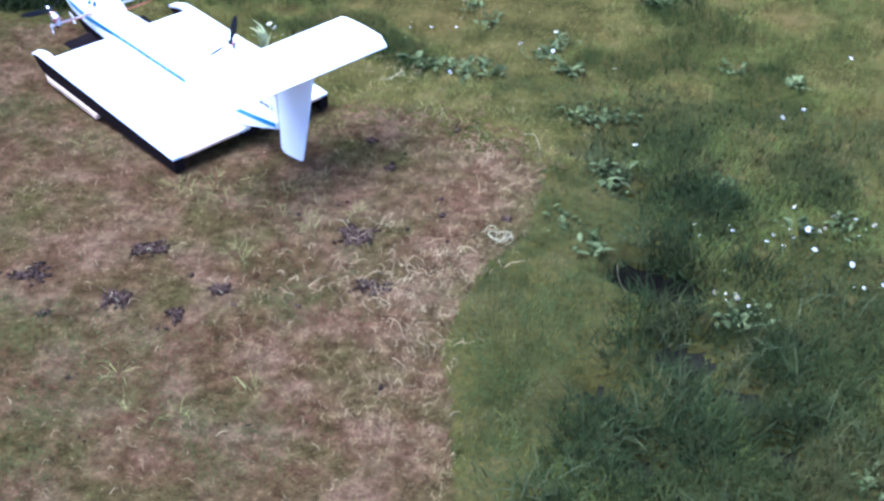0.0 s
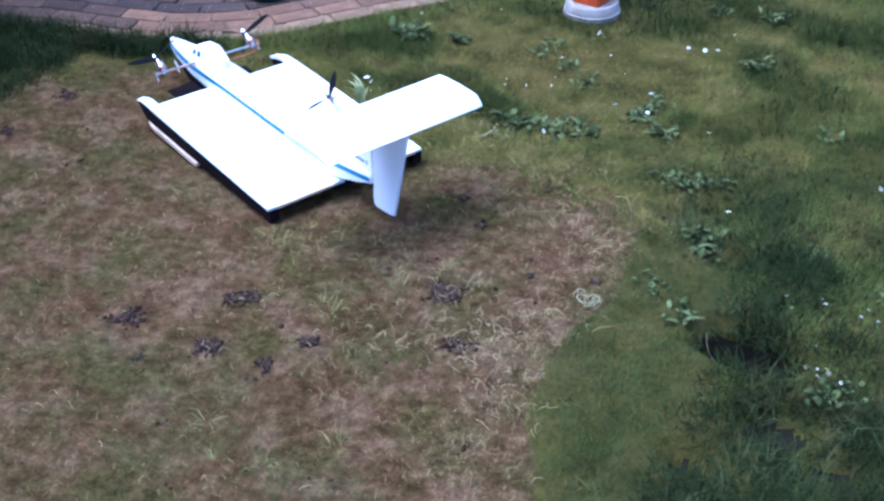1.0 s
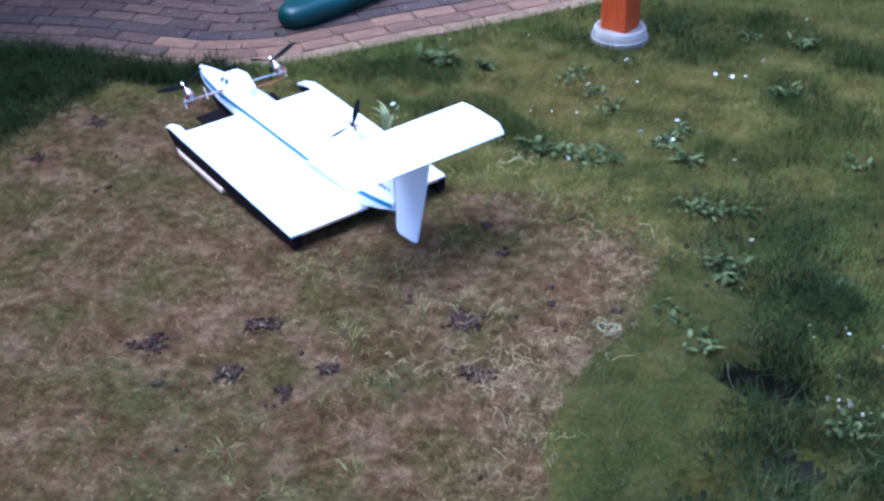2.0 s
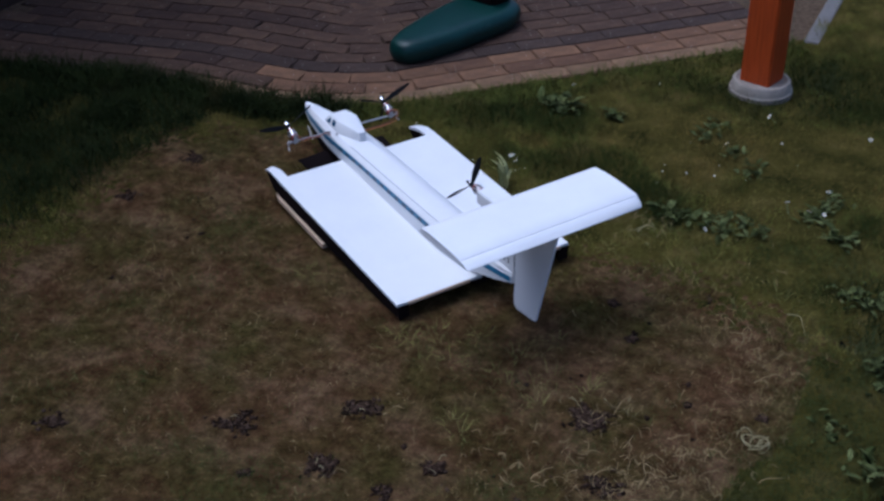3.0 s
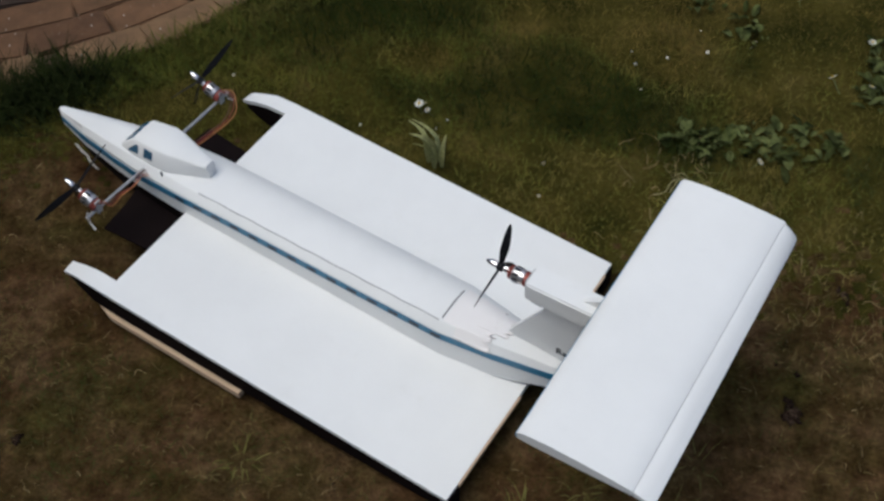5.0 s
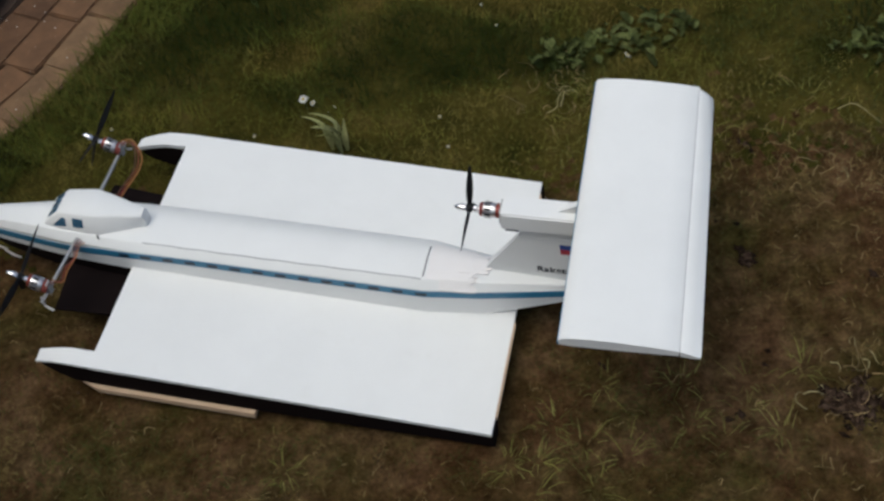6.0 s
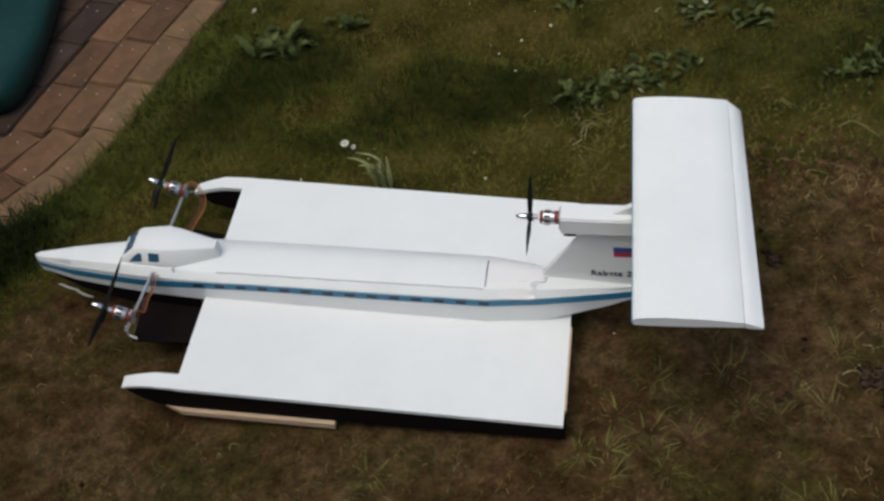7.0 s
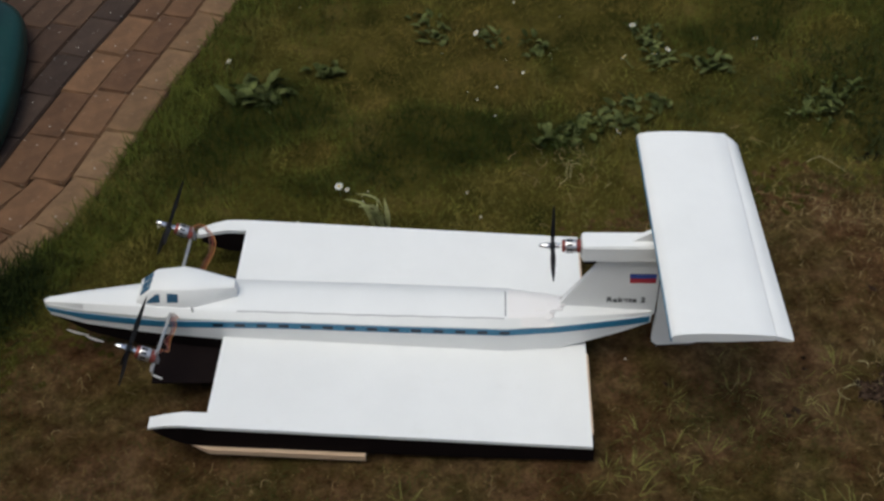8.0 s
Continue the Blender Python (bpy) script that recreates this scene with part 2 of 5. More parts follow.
def dark_soil():
    a = Mat("mossy_dark_soil", rough=1.0, spec=0.03)
    mid, fine = a.noise(5.0, 6.0, 0.65), a.noise(75.0, 6.0, 0.75)
    c = a.ramp(mid, (0.35, (0.028, 0.028, 0.006)), (0.55, (0.074, 0.062, 0.014)), (0.75, (0.125, 0.092, 0.030)))
    c = a.mix(1.0, c, a.ramp(fine, (0.25, (0.5, 0.5, 0.5)), (0.75, (1.3, 1.3, 1.2))), "MULTIPLY")
    return a.colour(c).bump(fine, 1.0, 0.010).m


# near-black soil colour that imitates the shade inside the hollows
HOLLOW_SHADE = plain("hollow_shade_soil", (0.013, 0.011, 0.007), 1.0, vary=0.5, scale=70, spec=0.04)
KERB = plain("weathered_kerb", (0.15, 0.14, 0.13), 0.95, vary=0.3, scale=40, spec=0.1)
SOIL, SAND, DARK_SOIL = soil(), joint_sand(), dark_soil()
PINE, TIMBER, CONCRETE, GREEN_PLASTIC = pale_wood(), stained_timber(), concrete_pale(), green_plastic()


def leaf_mat(name, a_, b_):
    a = Mat(name, rough=0.75, spec=0.10)
    c = a.mix(a.chance(), a_, b_)
    c = a.mix(1.0, c, a.ramp(a.noise(90.0, 4.0), (0.3, (0.7, 0.7, 0.7)), (0.7, (1.2, 1.2, 1.15))), "MULTIPLY")
    return a.colour(c).bump(a.noise(150.0), 0.4, 0.001).m


LEAF = leaf_mat("weed_leaf", (0.058, 0.074, 0.018), (0.165, 0.186, 0.066))
LEAF_PALE = leaf_mat("pale_dock_leaf", (0.34, 0.36, 0.15), (0.52, 0.52, 0.26))
STEM = plain("flower_stem", (0.10, 0.14, 0.05), 0.6)
PETAL = plain("white_petals", (0.66, 0.66, 0.62), 0.6, vary=0.04)
YOLK = plain("yellow_flower_eye", (0.55, 0.38, 0.04), 0.7)


# ---- mesh helpers ----
def part(name, bm, material, parent, label=""):
    me = bpy.data.meshes.new(name)
    bmesh.ops.recalc_face_normals(bm, faces=bm.faces)
    bm.to_mesh(me)
    bm.free()
    for m in material if isinstance(material, (list, tuple)) else (material,):
        me.materials.append(m)
    ob = new(name, me)
    ob.parent = parent
    if label:
        tagged(ob, label)
    return ob


def soften(ob, sharp=42):
    """Smooth shading with sharp edges kept."""
    me = ob.data
    me.polygons.foreach_set("use_smooth", [True] * len(me.polygons))
    me.set_sharp_from_angle(angle=radians(sharp))
    return ob


def bevelled(bm, width, segments=2):
    sharp = [e for e in bm.edges if len(e.link_faces) == 2 and e.calc_face_angle(0) > 0.5]
    bmesh.ops.bevel(bm, geom=sharp, offset=width, segments=segments, affect="EDGES", clamp_overlap=True)
    return bm


def box(a, b, bevel=0.0):
    bm = bmesh.new()
    bmesh.ops.create_cube(bm, size=1)
    for v in bm.verts:
        v.co = Vector([(a[i] + b[i]) / 2 + v.co[i] * (b[i] - a[i]) for i in range(3)])
    return bevelled(bm, bevel) if bevel else bm


def loft(rings, close=True, caps=True):
    """A skin through rings of equal length."""
    bm = bmesh.new()
    vs = [[bm.verts.new(p) for p in ring] for ring in rings]
    n = len(rings[0])
    for a, b in zip(vs, vs[1:]):
        for i in range(n if close else n - 1):
            j = (i + 1) % n
            bm.faces.new((a[i], a[j], b[j], b[i]))
    if caps:
        bm.faces.new(vs[0][::-1])
        bm.faces.new(vs[-1])
    return bm


def prism(outline, a, b, axis="y"):
    """An outline of two coordinates drawn out along the third axis from a to b."""
    place = {"y": lambda u, v, w: (u, w, v), "z": lambda u, v, w: (u, v, w), "x": lambda u, v, w: (w, u, v)}[axis]
    return loft([[place(u, v, w) for u, v in outline] for w in (a, b)])


def tube(points, radius, sides=8):
    pts = [Vector(p) for p in points]
    rings, up = [], Vector((0.13, 0.27, 0.95))
    for i, p in enumerate(pts):
        d = (pts[min(i + 1, len(pts) - 1)] - pts[max(i - 1, 0)]).normalized()
        u = d.cross(up).normalized()
        w = d.cross(u)
        r = radius[i] if isinstance(radius, (list, tuple)) else radius
        rings.append([p + r * (math.cos(k * math.tau / sides) * u + math.sin(k * math.tau / sides) * w) for k in range(sides)])
    return loft(rings)


def turned(profile, axis="x", sides=20):
    """A body of revolution from (along, radius) pairs."""
    rings = []
    for s, r in profile:
        ring = []
        for k in range(sides):
            c, d = r * math.cos(k * math.tau / sides), r * math.sin(k * math.tau / sides)
            ring.append((s, c, d) if axis == "x" else (c, d, s))
        rings.append(ring)
    return loft(rings)


def moved(bm, m):
    bm.transform(m)
    return bm


def curve_points(points, steps=10):
    """A Catmull-Rom line through points."""
    p = [Vector(q) for q in points]
    p = [2 * p[0] - p[1], *p, 2 * p[-1] - p[-2]]
    out = []
    for i in range(1, len(p) - 2):
        for k in range(steps):
            t = k / steps
            out.append(0.5 * (2 * p[i] + (p[i + 1] - p[i - 1]) * t + (2 * p[i - 1] - 5 * p[i] + 4 * p[i + 1] - p[i + 2]) * t * t + (3 * p[i] - p[i - 1] - 3 * p[i + 1] + p[i + 2]) * t**3))
    return [*out, p[-2]]


# ---- plan of the garden ----
EDGE = [Vector((p[0], p[1])) for p in curve_points([(x, y, 0) for x, y in (
    (-6.5, 4.20), (-4.0, 4.47), (-2.78, 4.63), (-2.24, 4.725), (-1.86, 4.735), (-1.62, 4.765), (-1.40, 4.85), (-1.23, 4.95), (-1.06, 5.115), (-0.84, 5.342), (-0.56, 5.60), (-0.21, 5.945), (0.07, 6.23))], 8)]
EDGE_XY = np.array([(p.x, p.y) for p in EDGE])
DRY = np.array([(0.10, 0.75), (0.50, 1.1), (0.68, 1.7), (0.62, 2.52), (0.535, 2.85), (0.475, 3.06), (0.47, 3.22), (0.51, 3.38), (0.58, 3.60), (0.575, 3.85), (0.55, 4.06), (0.30, 4.17), (0.02, 4.18),
                (-0.35, 4.15), (-0.75, 4.25), (-1.15, 4.45), (-1.50, 4.52), (-1.74, 4.50), (-1.88, 4.28), (-1.94, 4.00), (-1.88, 3.60), (-1.95, 3.2), (-2.05, 2.5), (-1.9, 1.8), (-1.5, 1.1), (-0.7, 0.7)])


def worn(x, y):
    """Signed distance into the worn patch: crisp beside the long grass, frayed elsewhere."""
    fray = np.where((x > 0.35) & (y < 4.0), 0.05, 0.30)
    return within(DRY, x, y) + fray * (0.6 * lattice(x, y, 5.0, 23) + 0.4 * lattice(x, y, 14.0, 29) - 0.5)


def lattice(x, y, scale, seed):
    """Smooth value noise on arrays, 0 to 1."""
    table = np.random.RandomState(seed).rand(128, 128)
    u, v = x * scale, y * scale
    i, j = np.floor(u).astype(int), np.floor(v).astype(int)
    f, g = u - i, v - j
    f, g = f * f * (3 - 2 * f), g * g * (3 - 2 * g)
    at = lambda a, b: table[a % 128, b % 128]  # noqa: E731
    return (at(i, j) * (1 - f) + at(i + 1, j) * f) * (1 - g) + (at(i, j + 1) * (1 - f) + at(i + 1, j + 1) * f) * g


def paved(x, y):
    """How far a place lies inside the paving (minus: outside it), past the lawn's edge."""
    best, sign = np.full(x.shape, 1e9), np.ones(x.shape)
    for (ax, ay), (bx, by) in zip(EDGE_XY, EDGE_XY[1:]):
        dx, dy = bx - ax, by - ay
        s = np.clip(((x - ax) * dx + (y - ay) * dy) / (dx * dx + dy * dy), 0, 1)
        d = np.hypot(x - ax - s * dx, y - ay - s * dy)
        side = np.sign(dx * (y - ay) - dy * (x - ax))
        near = d < best
        best, sign = np.where(near, d, best), np.where(near, side, sign)
    return np.minimum(best * sign, np.where(y > 5.9, 0.10 - x, 9.0))


def within(poly, x, y):
    """Signed distance to an outline: plus inside."""
    best, inside = np.full(x.shape, 1e9), np.zeros(x.shape, bool)
    for (ax, ay), (bx, by) in zip(poly, np.roll(poly, -1, axis=0)):
        dx, dy = bx - ax, by - ay
        s = np.clip(((x - ax) * dx + (y - ay) * dy) / (dx * dx + dy * dy), 0, 1)
        best = np.minimum(best, np.hypot(x - ax - s * dx, y - ay - s * dy))
        cross = ((ay > y) != (by > y)) & (x < (bx - ax) * (y - ay) / (by - ay + 1e-12) + ax)
        inside ^= cross
    return np.where(inside, best, -best)


#            x     y     reach  depth
HOLLOWS = [(0.925, 3.49, 0.065, 0.30), (0.985, 3.465, 0.070, 0.34), (1.05, 3.44, 0.060, 0.28), (1.09, 3.17, 0.10, 0.085), (1.25, 3.04, 0.09, 0.085), (0.89, 2.97, 0.06, 0.085), (0.67, 4.09, 0.05, 0.085), (0.86, 3.88, 0.05, 0.085), (1.02, 2.75, 0.07, 0.085), (1.35, 2.85, 0.08, 0.085)]
MODEL_AT, MODEL_TURN = (-0.393, 3.901, 0.0), 148.06
cm, sm = math.cos(radians(MODEL_TURN)), math.sin(radians(MODEL_TURN))


def under_model(x, y):
    u, v = (x - MODEL_AT[0]) * cm + (y - MODEL_AT[1]) * sm, -(x - MODEL_AT[0]) * sm + (y - MODEL_AT[1]) * cm
    return (u > -0.03) & (u < 0.86) & (np.abs(v) < 0.335) | (u > -0.27) & (u < 1.22) & (np.abs(v) < 0.06)


def ground_height(x, y):
    h = 0.012 * (lattice(x, y, 2.2, 3) - 0.5) + 0.010 * (lattice(x, y, 9.0, 4) - 0.5)
    dry = within(DRY, x, y)
    h = h + 0.016 * np.clip(-dry / 0.05, 0, 1) * (x > 0.2)
    u, v = (x - MODEL_AT[0]) * cm + (y - MODEL_AT[1]) * sm, -(x - MODEL_AT[0]) * sm + (y - MODEL_AT[1]) * cm
    flat = np.clip((0.15 - np.maximum(np.maximum(-u - 0.05, u - 0.9), np.abs(v) - 0.36)) / 0.15, 0, 1)
    h = h * (1 - flat) - 0.008 * flat
    for px, py, r, depth in HOLLOWS:
        h = h - depth * np.exp(-(((x - px) ** 2 + 2.0 * (y - py) ** 2) / (r * r)))
    return np.where(paved(x, y) > 0.0, -0.070, h)


#        x      y      reach: bare pale spots, dark bare soil and greener stands of the worn patch
ASHEN = [(-0.96, 3.43, 0.055), (-1.03, 3.38, 0.040), (-0.55, 3.44, 0.050), (-0.59, 3.36, 0.045), (0.06, 2.96, 0.070), (-0.02, 2.93, 0.050), (-0.12, 3.02, 0.040), (-1.27, 3.49, 0.040), (0.42, 3.70, 0.070), (0.46, 3.88, 0.060), (0.33, 2.78, 0.080), (0.42, 2.88, 0.060), (0.56, 2.62, 0.060), (0.10, 2.90, 0.060), (0.30, 3.25, 0.060), (-1.45, 4.00, 0.080), (-1.56, 3.82, 0.070), (0.36, 4.02, 0.055), (0.44, 3.97, 0.05)]
EARTHY = [(-1.14, 2.66, 0.10), (-0.81, 2.77, 0.11), (-0.73, 3.04, 0.075), (-0.48, 3.22, 0.065), (-0.27, 2.95, 0.060), (0.38, 3.70, 0.050), (-0.44, 3.01, 0.048), (-1.17, 2.85, 0.050), (0.12, 3.48, 0.055), (-0.18, 3.12, 0.035), (-1.72, 4.20, 0.060), (-1.72, 3.88, 0.050), (-1.79, 3.58, 0.060), (0.24, 4.13, 0.050), (0.50, 3.66, 0.035), (0.08, 3.90, 0.030), (-0.02, 4.00, 0.030)]
MOSSY = [(0.02, 3.86, 0.18), (0.12, 3.74, 0.14), (0.26, 3.58, 0.12), (0.18, 3.36, 0.10), (0.07, 2.54, 0.16), (0.09, 3.07, 0.10), (-0.37, 3.58, 0.12), (-0.20, 3.66, 0.12), (-0.12, 3.54, 0.12), (-0.06, 3.44, 0.10), (-0.18, 3.27, 0.09), (0.20, 3.66, 0.12), (-0.35, 2.60, 0.18), (-0.92, 3.25, 0.10), (-1.60, 4.35, 0.10), (-0.20, 2.72, 0.12)]


def spots(x, y, places):
    """1 in the middle of the places, falling to 0 about their reach, with ragged rims."""
    v = np.zeros(x.shape)
    for px, py, r in places:
        v = np.maximum(v, np.exp(-((x - px) ** 2 + 1.3 * (y - py) ** 2) / (r * r)))
    return np.clip(v * (0.55 + 0.9 * lattice(x, y, 26.0, 91)), 0, 1)


def build_ground():
    fine_x, fine_y = np.arange(-3.4, 3.0, 0.016), np.arange(0.4, 6.9, 0.016)
    far = np.array([60, 30, 15, 8, 4, 2, 1, 0.5, 0.25])
    xs = np.r_[fine_x[0] - far, fine_x, fine_x[-1] + far[::-1]]
    ys = np.r_[fine_y[0] - far, fine_y, fine_y[-1] + far[::-1]]
    gx, gy = np.meshgrid(xs, ys)
    gz = ground_height(gx, gy)
    co = np.stack([gx, gy, gz], -1).reshape(-1, 3)
    w, h = len(xs), len(ys)
    idx = np.arange(w * h).reshape(h, w)
    quads = np.stack([idx[:-1, :-1], idx[:-1, 1:], idx[1:, 1:], idx[1:, :-1]], -1).reshape(-1, 4)
    me = mesh_of("ground", co, quads)
    me.materials.append(SOIL)
    me.materials.append(DARK_SOIL)
    mid_x, mid_y = co[quads, 0].mean(1), co[quads, 1].mean(1)
    kind = (worn(mid_x, mid_y) + np.where((mid_x > 0.35) & (mid_y < 3.95), 0.0, 0.22) * (np.random.RandomState(5).rand(len(quads)) - 0.5) < 0).astype(np.int32)
    me.materials.append(HOLLOW_SHADE)
    # faces sunk below 3 cm take the painted shade colour
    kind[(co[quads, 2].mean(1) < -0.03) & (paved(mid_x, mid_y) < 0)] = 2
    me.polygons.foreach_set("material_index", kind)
    me.polygons.foreach_set("use_smooth", np.ones(len(quads), bool))
    return tagged(new("ground", me), "worn garden lawn soil with thatch and bare dry patches", "lawn", kind="structure")


def mesh_of(name, co, quads, tris=None):
    """A mesh from arrays of corners, four-sided and three-sided faces."""
    me = bpy.data.meshes.new(name)
    tris = np.zeros((0, 3), int) if tris is None else tris
    me.vertices.add(len(co))
    me.vertices.foreach_set("co", np.asarray(co, np.float32).ravel())
    loops = np.r_[np.ravel(quads), np.ravel(tris)].astype(np.int32)
    sizes = np.r_[np.full(len(quads), 4), np.full(len(tris), 3)].astype(np.int32)
    me.loops.add(len(loops))
    me.loops.foreach_set("vertex_index", loops)
    me.polygons.add(len(sizes))
    me.polygons.foreach_set("loop_start", np.r_[0, np.cumsum(sizes)[:-1]].astype(np.int32))
    me.update(calc_edges=True)
    me.validate()
    return me


ground = build_ground()


# ---- paving ----
def edge_line(offset):
    """The lawn's edge moved into the paving."""
    out = []
    for i, p in enumerate(EDGE):
        d = (EDGE[min(i + 1, len(EDGE) - 1)] - EDGE[max(i - 1, 0)]).normalized()
        out.append(p + offset * Vector((-d.y, d.x)))
    return out


def stations(line, pitch, start):
    """Places and directions at even steps along a line."""
    out, need = [], start
    for a, b in zip(line, line[1:]):
        length = (b - a).length
        while need <= length:
            out.append((a + (b - a) * (need / length), (b - a).normalized()))
            need += pitch
        need -= length
    return out


def build_paving():
    rim = [*edge_line(0.0)]
    outline = [(p.x, p.y) for p in rim] + [(0.10, 6.30), (0.10, 16.0), (-14.0, 16.0), (-14.0, 4.0)]
    bm = bmesh.new()
    top = bm.faces.new([bm.verts.new((x, y, -0.010)) for x, y in outline])
    low = bmesh.ops.extrude_face_region(bm, geom=[top])
    for v in low["geom"]:
        if isinstance(v, bmesh.types.BMVert):
            v.co.z = -0.065
    bmesh.ops.triangulate(bm, faces=[f for f in bm.faces if len(f.verts) > 4])
    pave = part("pavement", bm, SAND, None)
    return tagged(pave, "block paving with a buff border and dark band", "pavement", kind="structure")


pavement = build_paving()


# ---- grass ----
def blades(name, x, y, length, width, lean, material, label, curl=0.5, lift=0.0, seed=1, heading=None):
    """One tuft-less stand of bent, tapering blades."""
    rng = np.random.RandomState(seed)
    n = len(x)
    z = np.maximum(ground_height(x, y), -0.012) + lift
    turn = rng.rand(n) * math.tau if heading is None else heading
    face = turn + math.pi / 2 + rng.normal(0, 0.5, n)
    out = np.stack([np.cos(turn), np.sin(turn)], -1)
    side = np.stack([np.cos(face), np.sin(face), 0.25 * rng.normal(0, 1, n)], -1) * (width / 2)[:, None]
    base = np.stack([x, y, z - 0.004], -1)
    rise, run = np.cos(lean), np.sin(lean)
    mid = base + np.concatenate([out * (0.5 * length * run)[:, None], (0.55 * length * rise)[:, None]], 1)
    bend = lean + curl * rng.rand(n)
    tip = mid + np.concatenate([out * (0.5 * length * np.sin(bend))[:, None], (0.45 * length * np.cos(bend))[:, None]], 1)
    co = np.stack([base - side, base + side, mid + 0.8 * side, mid - 0.8 * side, tip], 1).reshape(-1, 3)
    k = np.arange(n)[:, None] * 5
    me = mesh_of(name, co, k + np.array([0, 1, 2, 3]), k + np.array([3, 2, 4]))
    me.materials.append(material)
    return tagged(new(name, me), label, "grass", kind="stuff")


def scatter(count, x0, x1, y0, y1, seed):
    rng = np.random.RandomState(seed)
    x, y = x0 + (x1 - x0) * rng.rand(count), y0 + (y1 - y0) * rng.rand(count)
    return x, y, rng


LAWN = (-3.4, 2.9, 0.4, 6.9)


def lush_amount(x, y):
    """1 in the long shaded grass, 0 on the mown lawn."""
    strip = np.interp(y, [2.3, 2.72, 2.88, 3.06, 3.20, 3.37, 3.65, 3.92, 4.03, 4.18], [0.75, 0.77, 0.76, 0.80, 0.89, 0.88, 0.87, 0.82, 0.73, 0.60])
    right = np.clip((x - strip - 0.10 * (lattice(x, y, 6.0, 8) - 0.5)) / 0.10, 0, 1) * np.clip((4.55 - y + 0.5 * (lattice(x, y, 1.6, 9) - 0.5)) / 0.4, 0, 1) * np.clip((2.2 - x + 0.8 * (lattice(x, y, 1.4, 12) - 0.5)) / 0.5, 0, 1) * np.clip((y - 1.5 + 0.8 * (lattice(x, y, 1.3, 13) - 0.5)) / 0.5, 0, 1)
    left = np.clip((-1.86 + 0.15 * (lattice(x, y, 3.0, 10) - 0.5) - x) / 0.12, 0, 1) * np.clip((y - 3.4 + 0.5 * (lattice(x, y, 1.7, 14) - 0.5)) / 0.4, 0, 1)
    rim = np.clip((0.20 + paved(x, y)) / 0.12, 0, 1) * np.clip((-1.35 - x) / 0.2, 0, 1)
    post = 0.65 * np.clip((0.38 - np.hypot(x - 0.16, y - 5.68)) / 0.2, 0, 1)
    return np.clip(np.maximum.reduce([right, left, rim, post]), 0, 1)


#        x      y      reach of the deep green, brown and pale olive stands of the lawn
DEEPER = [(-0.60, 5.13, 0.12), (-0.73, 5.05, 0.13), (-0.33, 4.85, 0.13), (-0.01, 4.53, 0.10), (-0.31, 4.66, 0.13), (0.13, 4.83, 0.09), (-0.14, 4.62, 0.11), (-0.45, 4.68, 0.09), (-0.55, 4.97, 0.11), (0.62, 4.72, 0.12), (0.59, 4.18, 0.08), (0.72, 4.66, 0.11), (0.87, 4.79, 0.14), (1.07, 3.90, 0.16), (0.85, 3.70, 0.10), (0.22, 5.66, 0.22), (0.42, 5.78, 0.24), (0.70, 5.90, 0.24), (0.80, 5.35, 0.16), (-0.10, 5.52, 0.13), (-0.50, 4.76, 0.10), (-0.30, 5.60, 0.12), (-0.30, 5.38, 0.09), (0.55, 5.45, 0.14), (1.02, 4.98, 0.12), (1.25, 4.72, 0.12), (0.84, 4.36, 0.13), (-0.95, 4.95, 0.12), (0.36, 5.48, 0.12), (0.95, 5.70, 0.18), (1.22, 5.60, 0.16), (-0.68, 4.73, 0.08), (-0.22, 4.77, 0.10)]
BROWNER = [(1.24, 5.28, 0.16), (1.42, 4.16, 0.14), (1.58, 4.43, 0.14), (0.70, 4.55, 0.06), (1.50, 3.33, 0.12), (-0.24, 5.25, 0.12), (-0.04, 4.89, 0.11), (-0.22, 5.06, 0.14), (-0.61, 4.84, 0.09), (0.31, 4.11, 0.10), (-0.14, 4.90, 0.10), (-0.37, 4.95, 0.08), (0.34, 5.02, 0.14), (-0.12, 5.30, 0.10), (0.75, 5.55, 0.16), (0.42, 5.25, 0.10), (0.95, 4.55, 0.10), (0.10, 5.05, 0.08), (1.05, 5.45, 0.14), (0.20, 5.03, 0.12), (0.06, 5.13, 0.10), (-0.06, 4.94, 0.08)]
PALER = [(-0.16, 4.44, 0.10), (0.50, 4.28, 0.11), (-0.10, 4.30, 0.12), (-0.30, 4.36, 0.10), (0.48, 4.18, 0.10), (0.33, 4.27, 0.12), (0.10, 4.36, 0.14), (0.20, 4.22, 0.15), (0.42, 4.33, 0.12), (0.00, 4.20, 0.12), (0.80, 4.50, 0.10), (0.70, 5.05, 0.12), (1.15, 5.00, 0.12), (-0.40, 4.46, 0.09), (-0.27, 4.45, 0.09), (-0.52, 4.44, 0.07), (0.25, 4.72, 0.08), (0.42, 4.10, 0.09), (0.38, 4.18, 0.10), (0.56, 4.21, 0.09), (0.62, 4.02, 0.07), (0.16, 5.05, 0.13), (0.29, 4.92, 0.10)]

# x, y, reach of spots in the long grass coloured dark as shade
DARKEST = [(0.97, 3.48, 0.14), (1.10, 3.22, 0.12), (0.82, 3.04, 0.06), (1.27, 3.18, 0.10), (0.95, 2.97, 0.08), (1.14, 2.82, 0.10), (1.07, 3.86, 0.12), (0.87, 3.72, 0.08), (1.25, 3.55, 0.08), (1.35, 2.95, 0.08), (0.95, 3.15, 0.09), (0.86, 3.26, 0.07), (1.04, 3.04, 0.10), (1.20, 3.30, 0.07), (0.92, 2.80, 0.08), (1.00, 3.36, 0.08)]


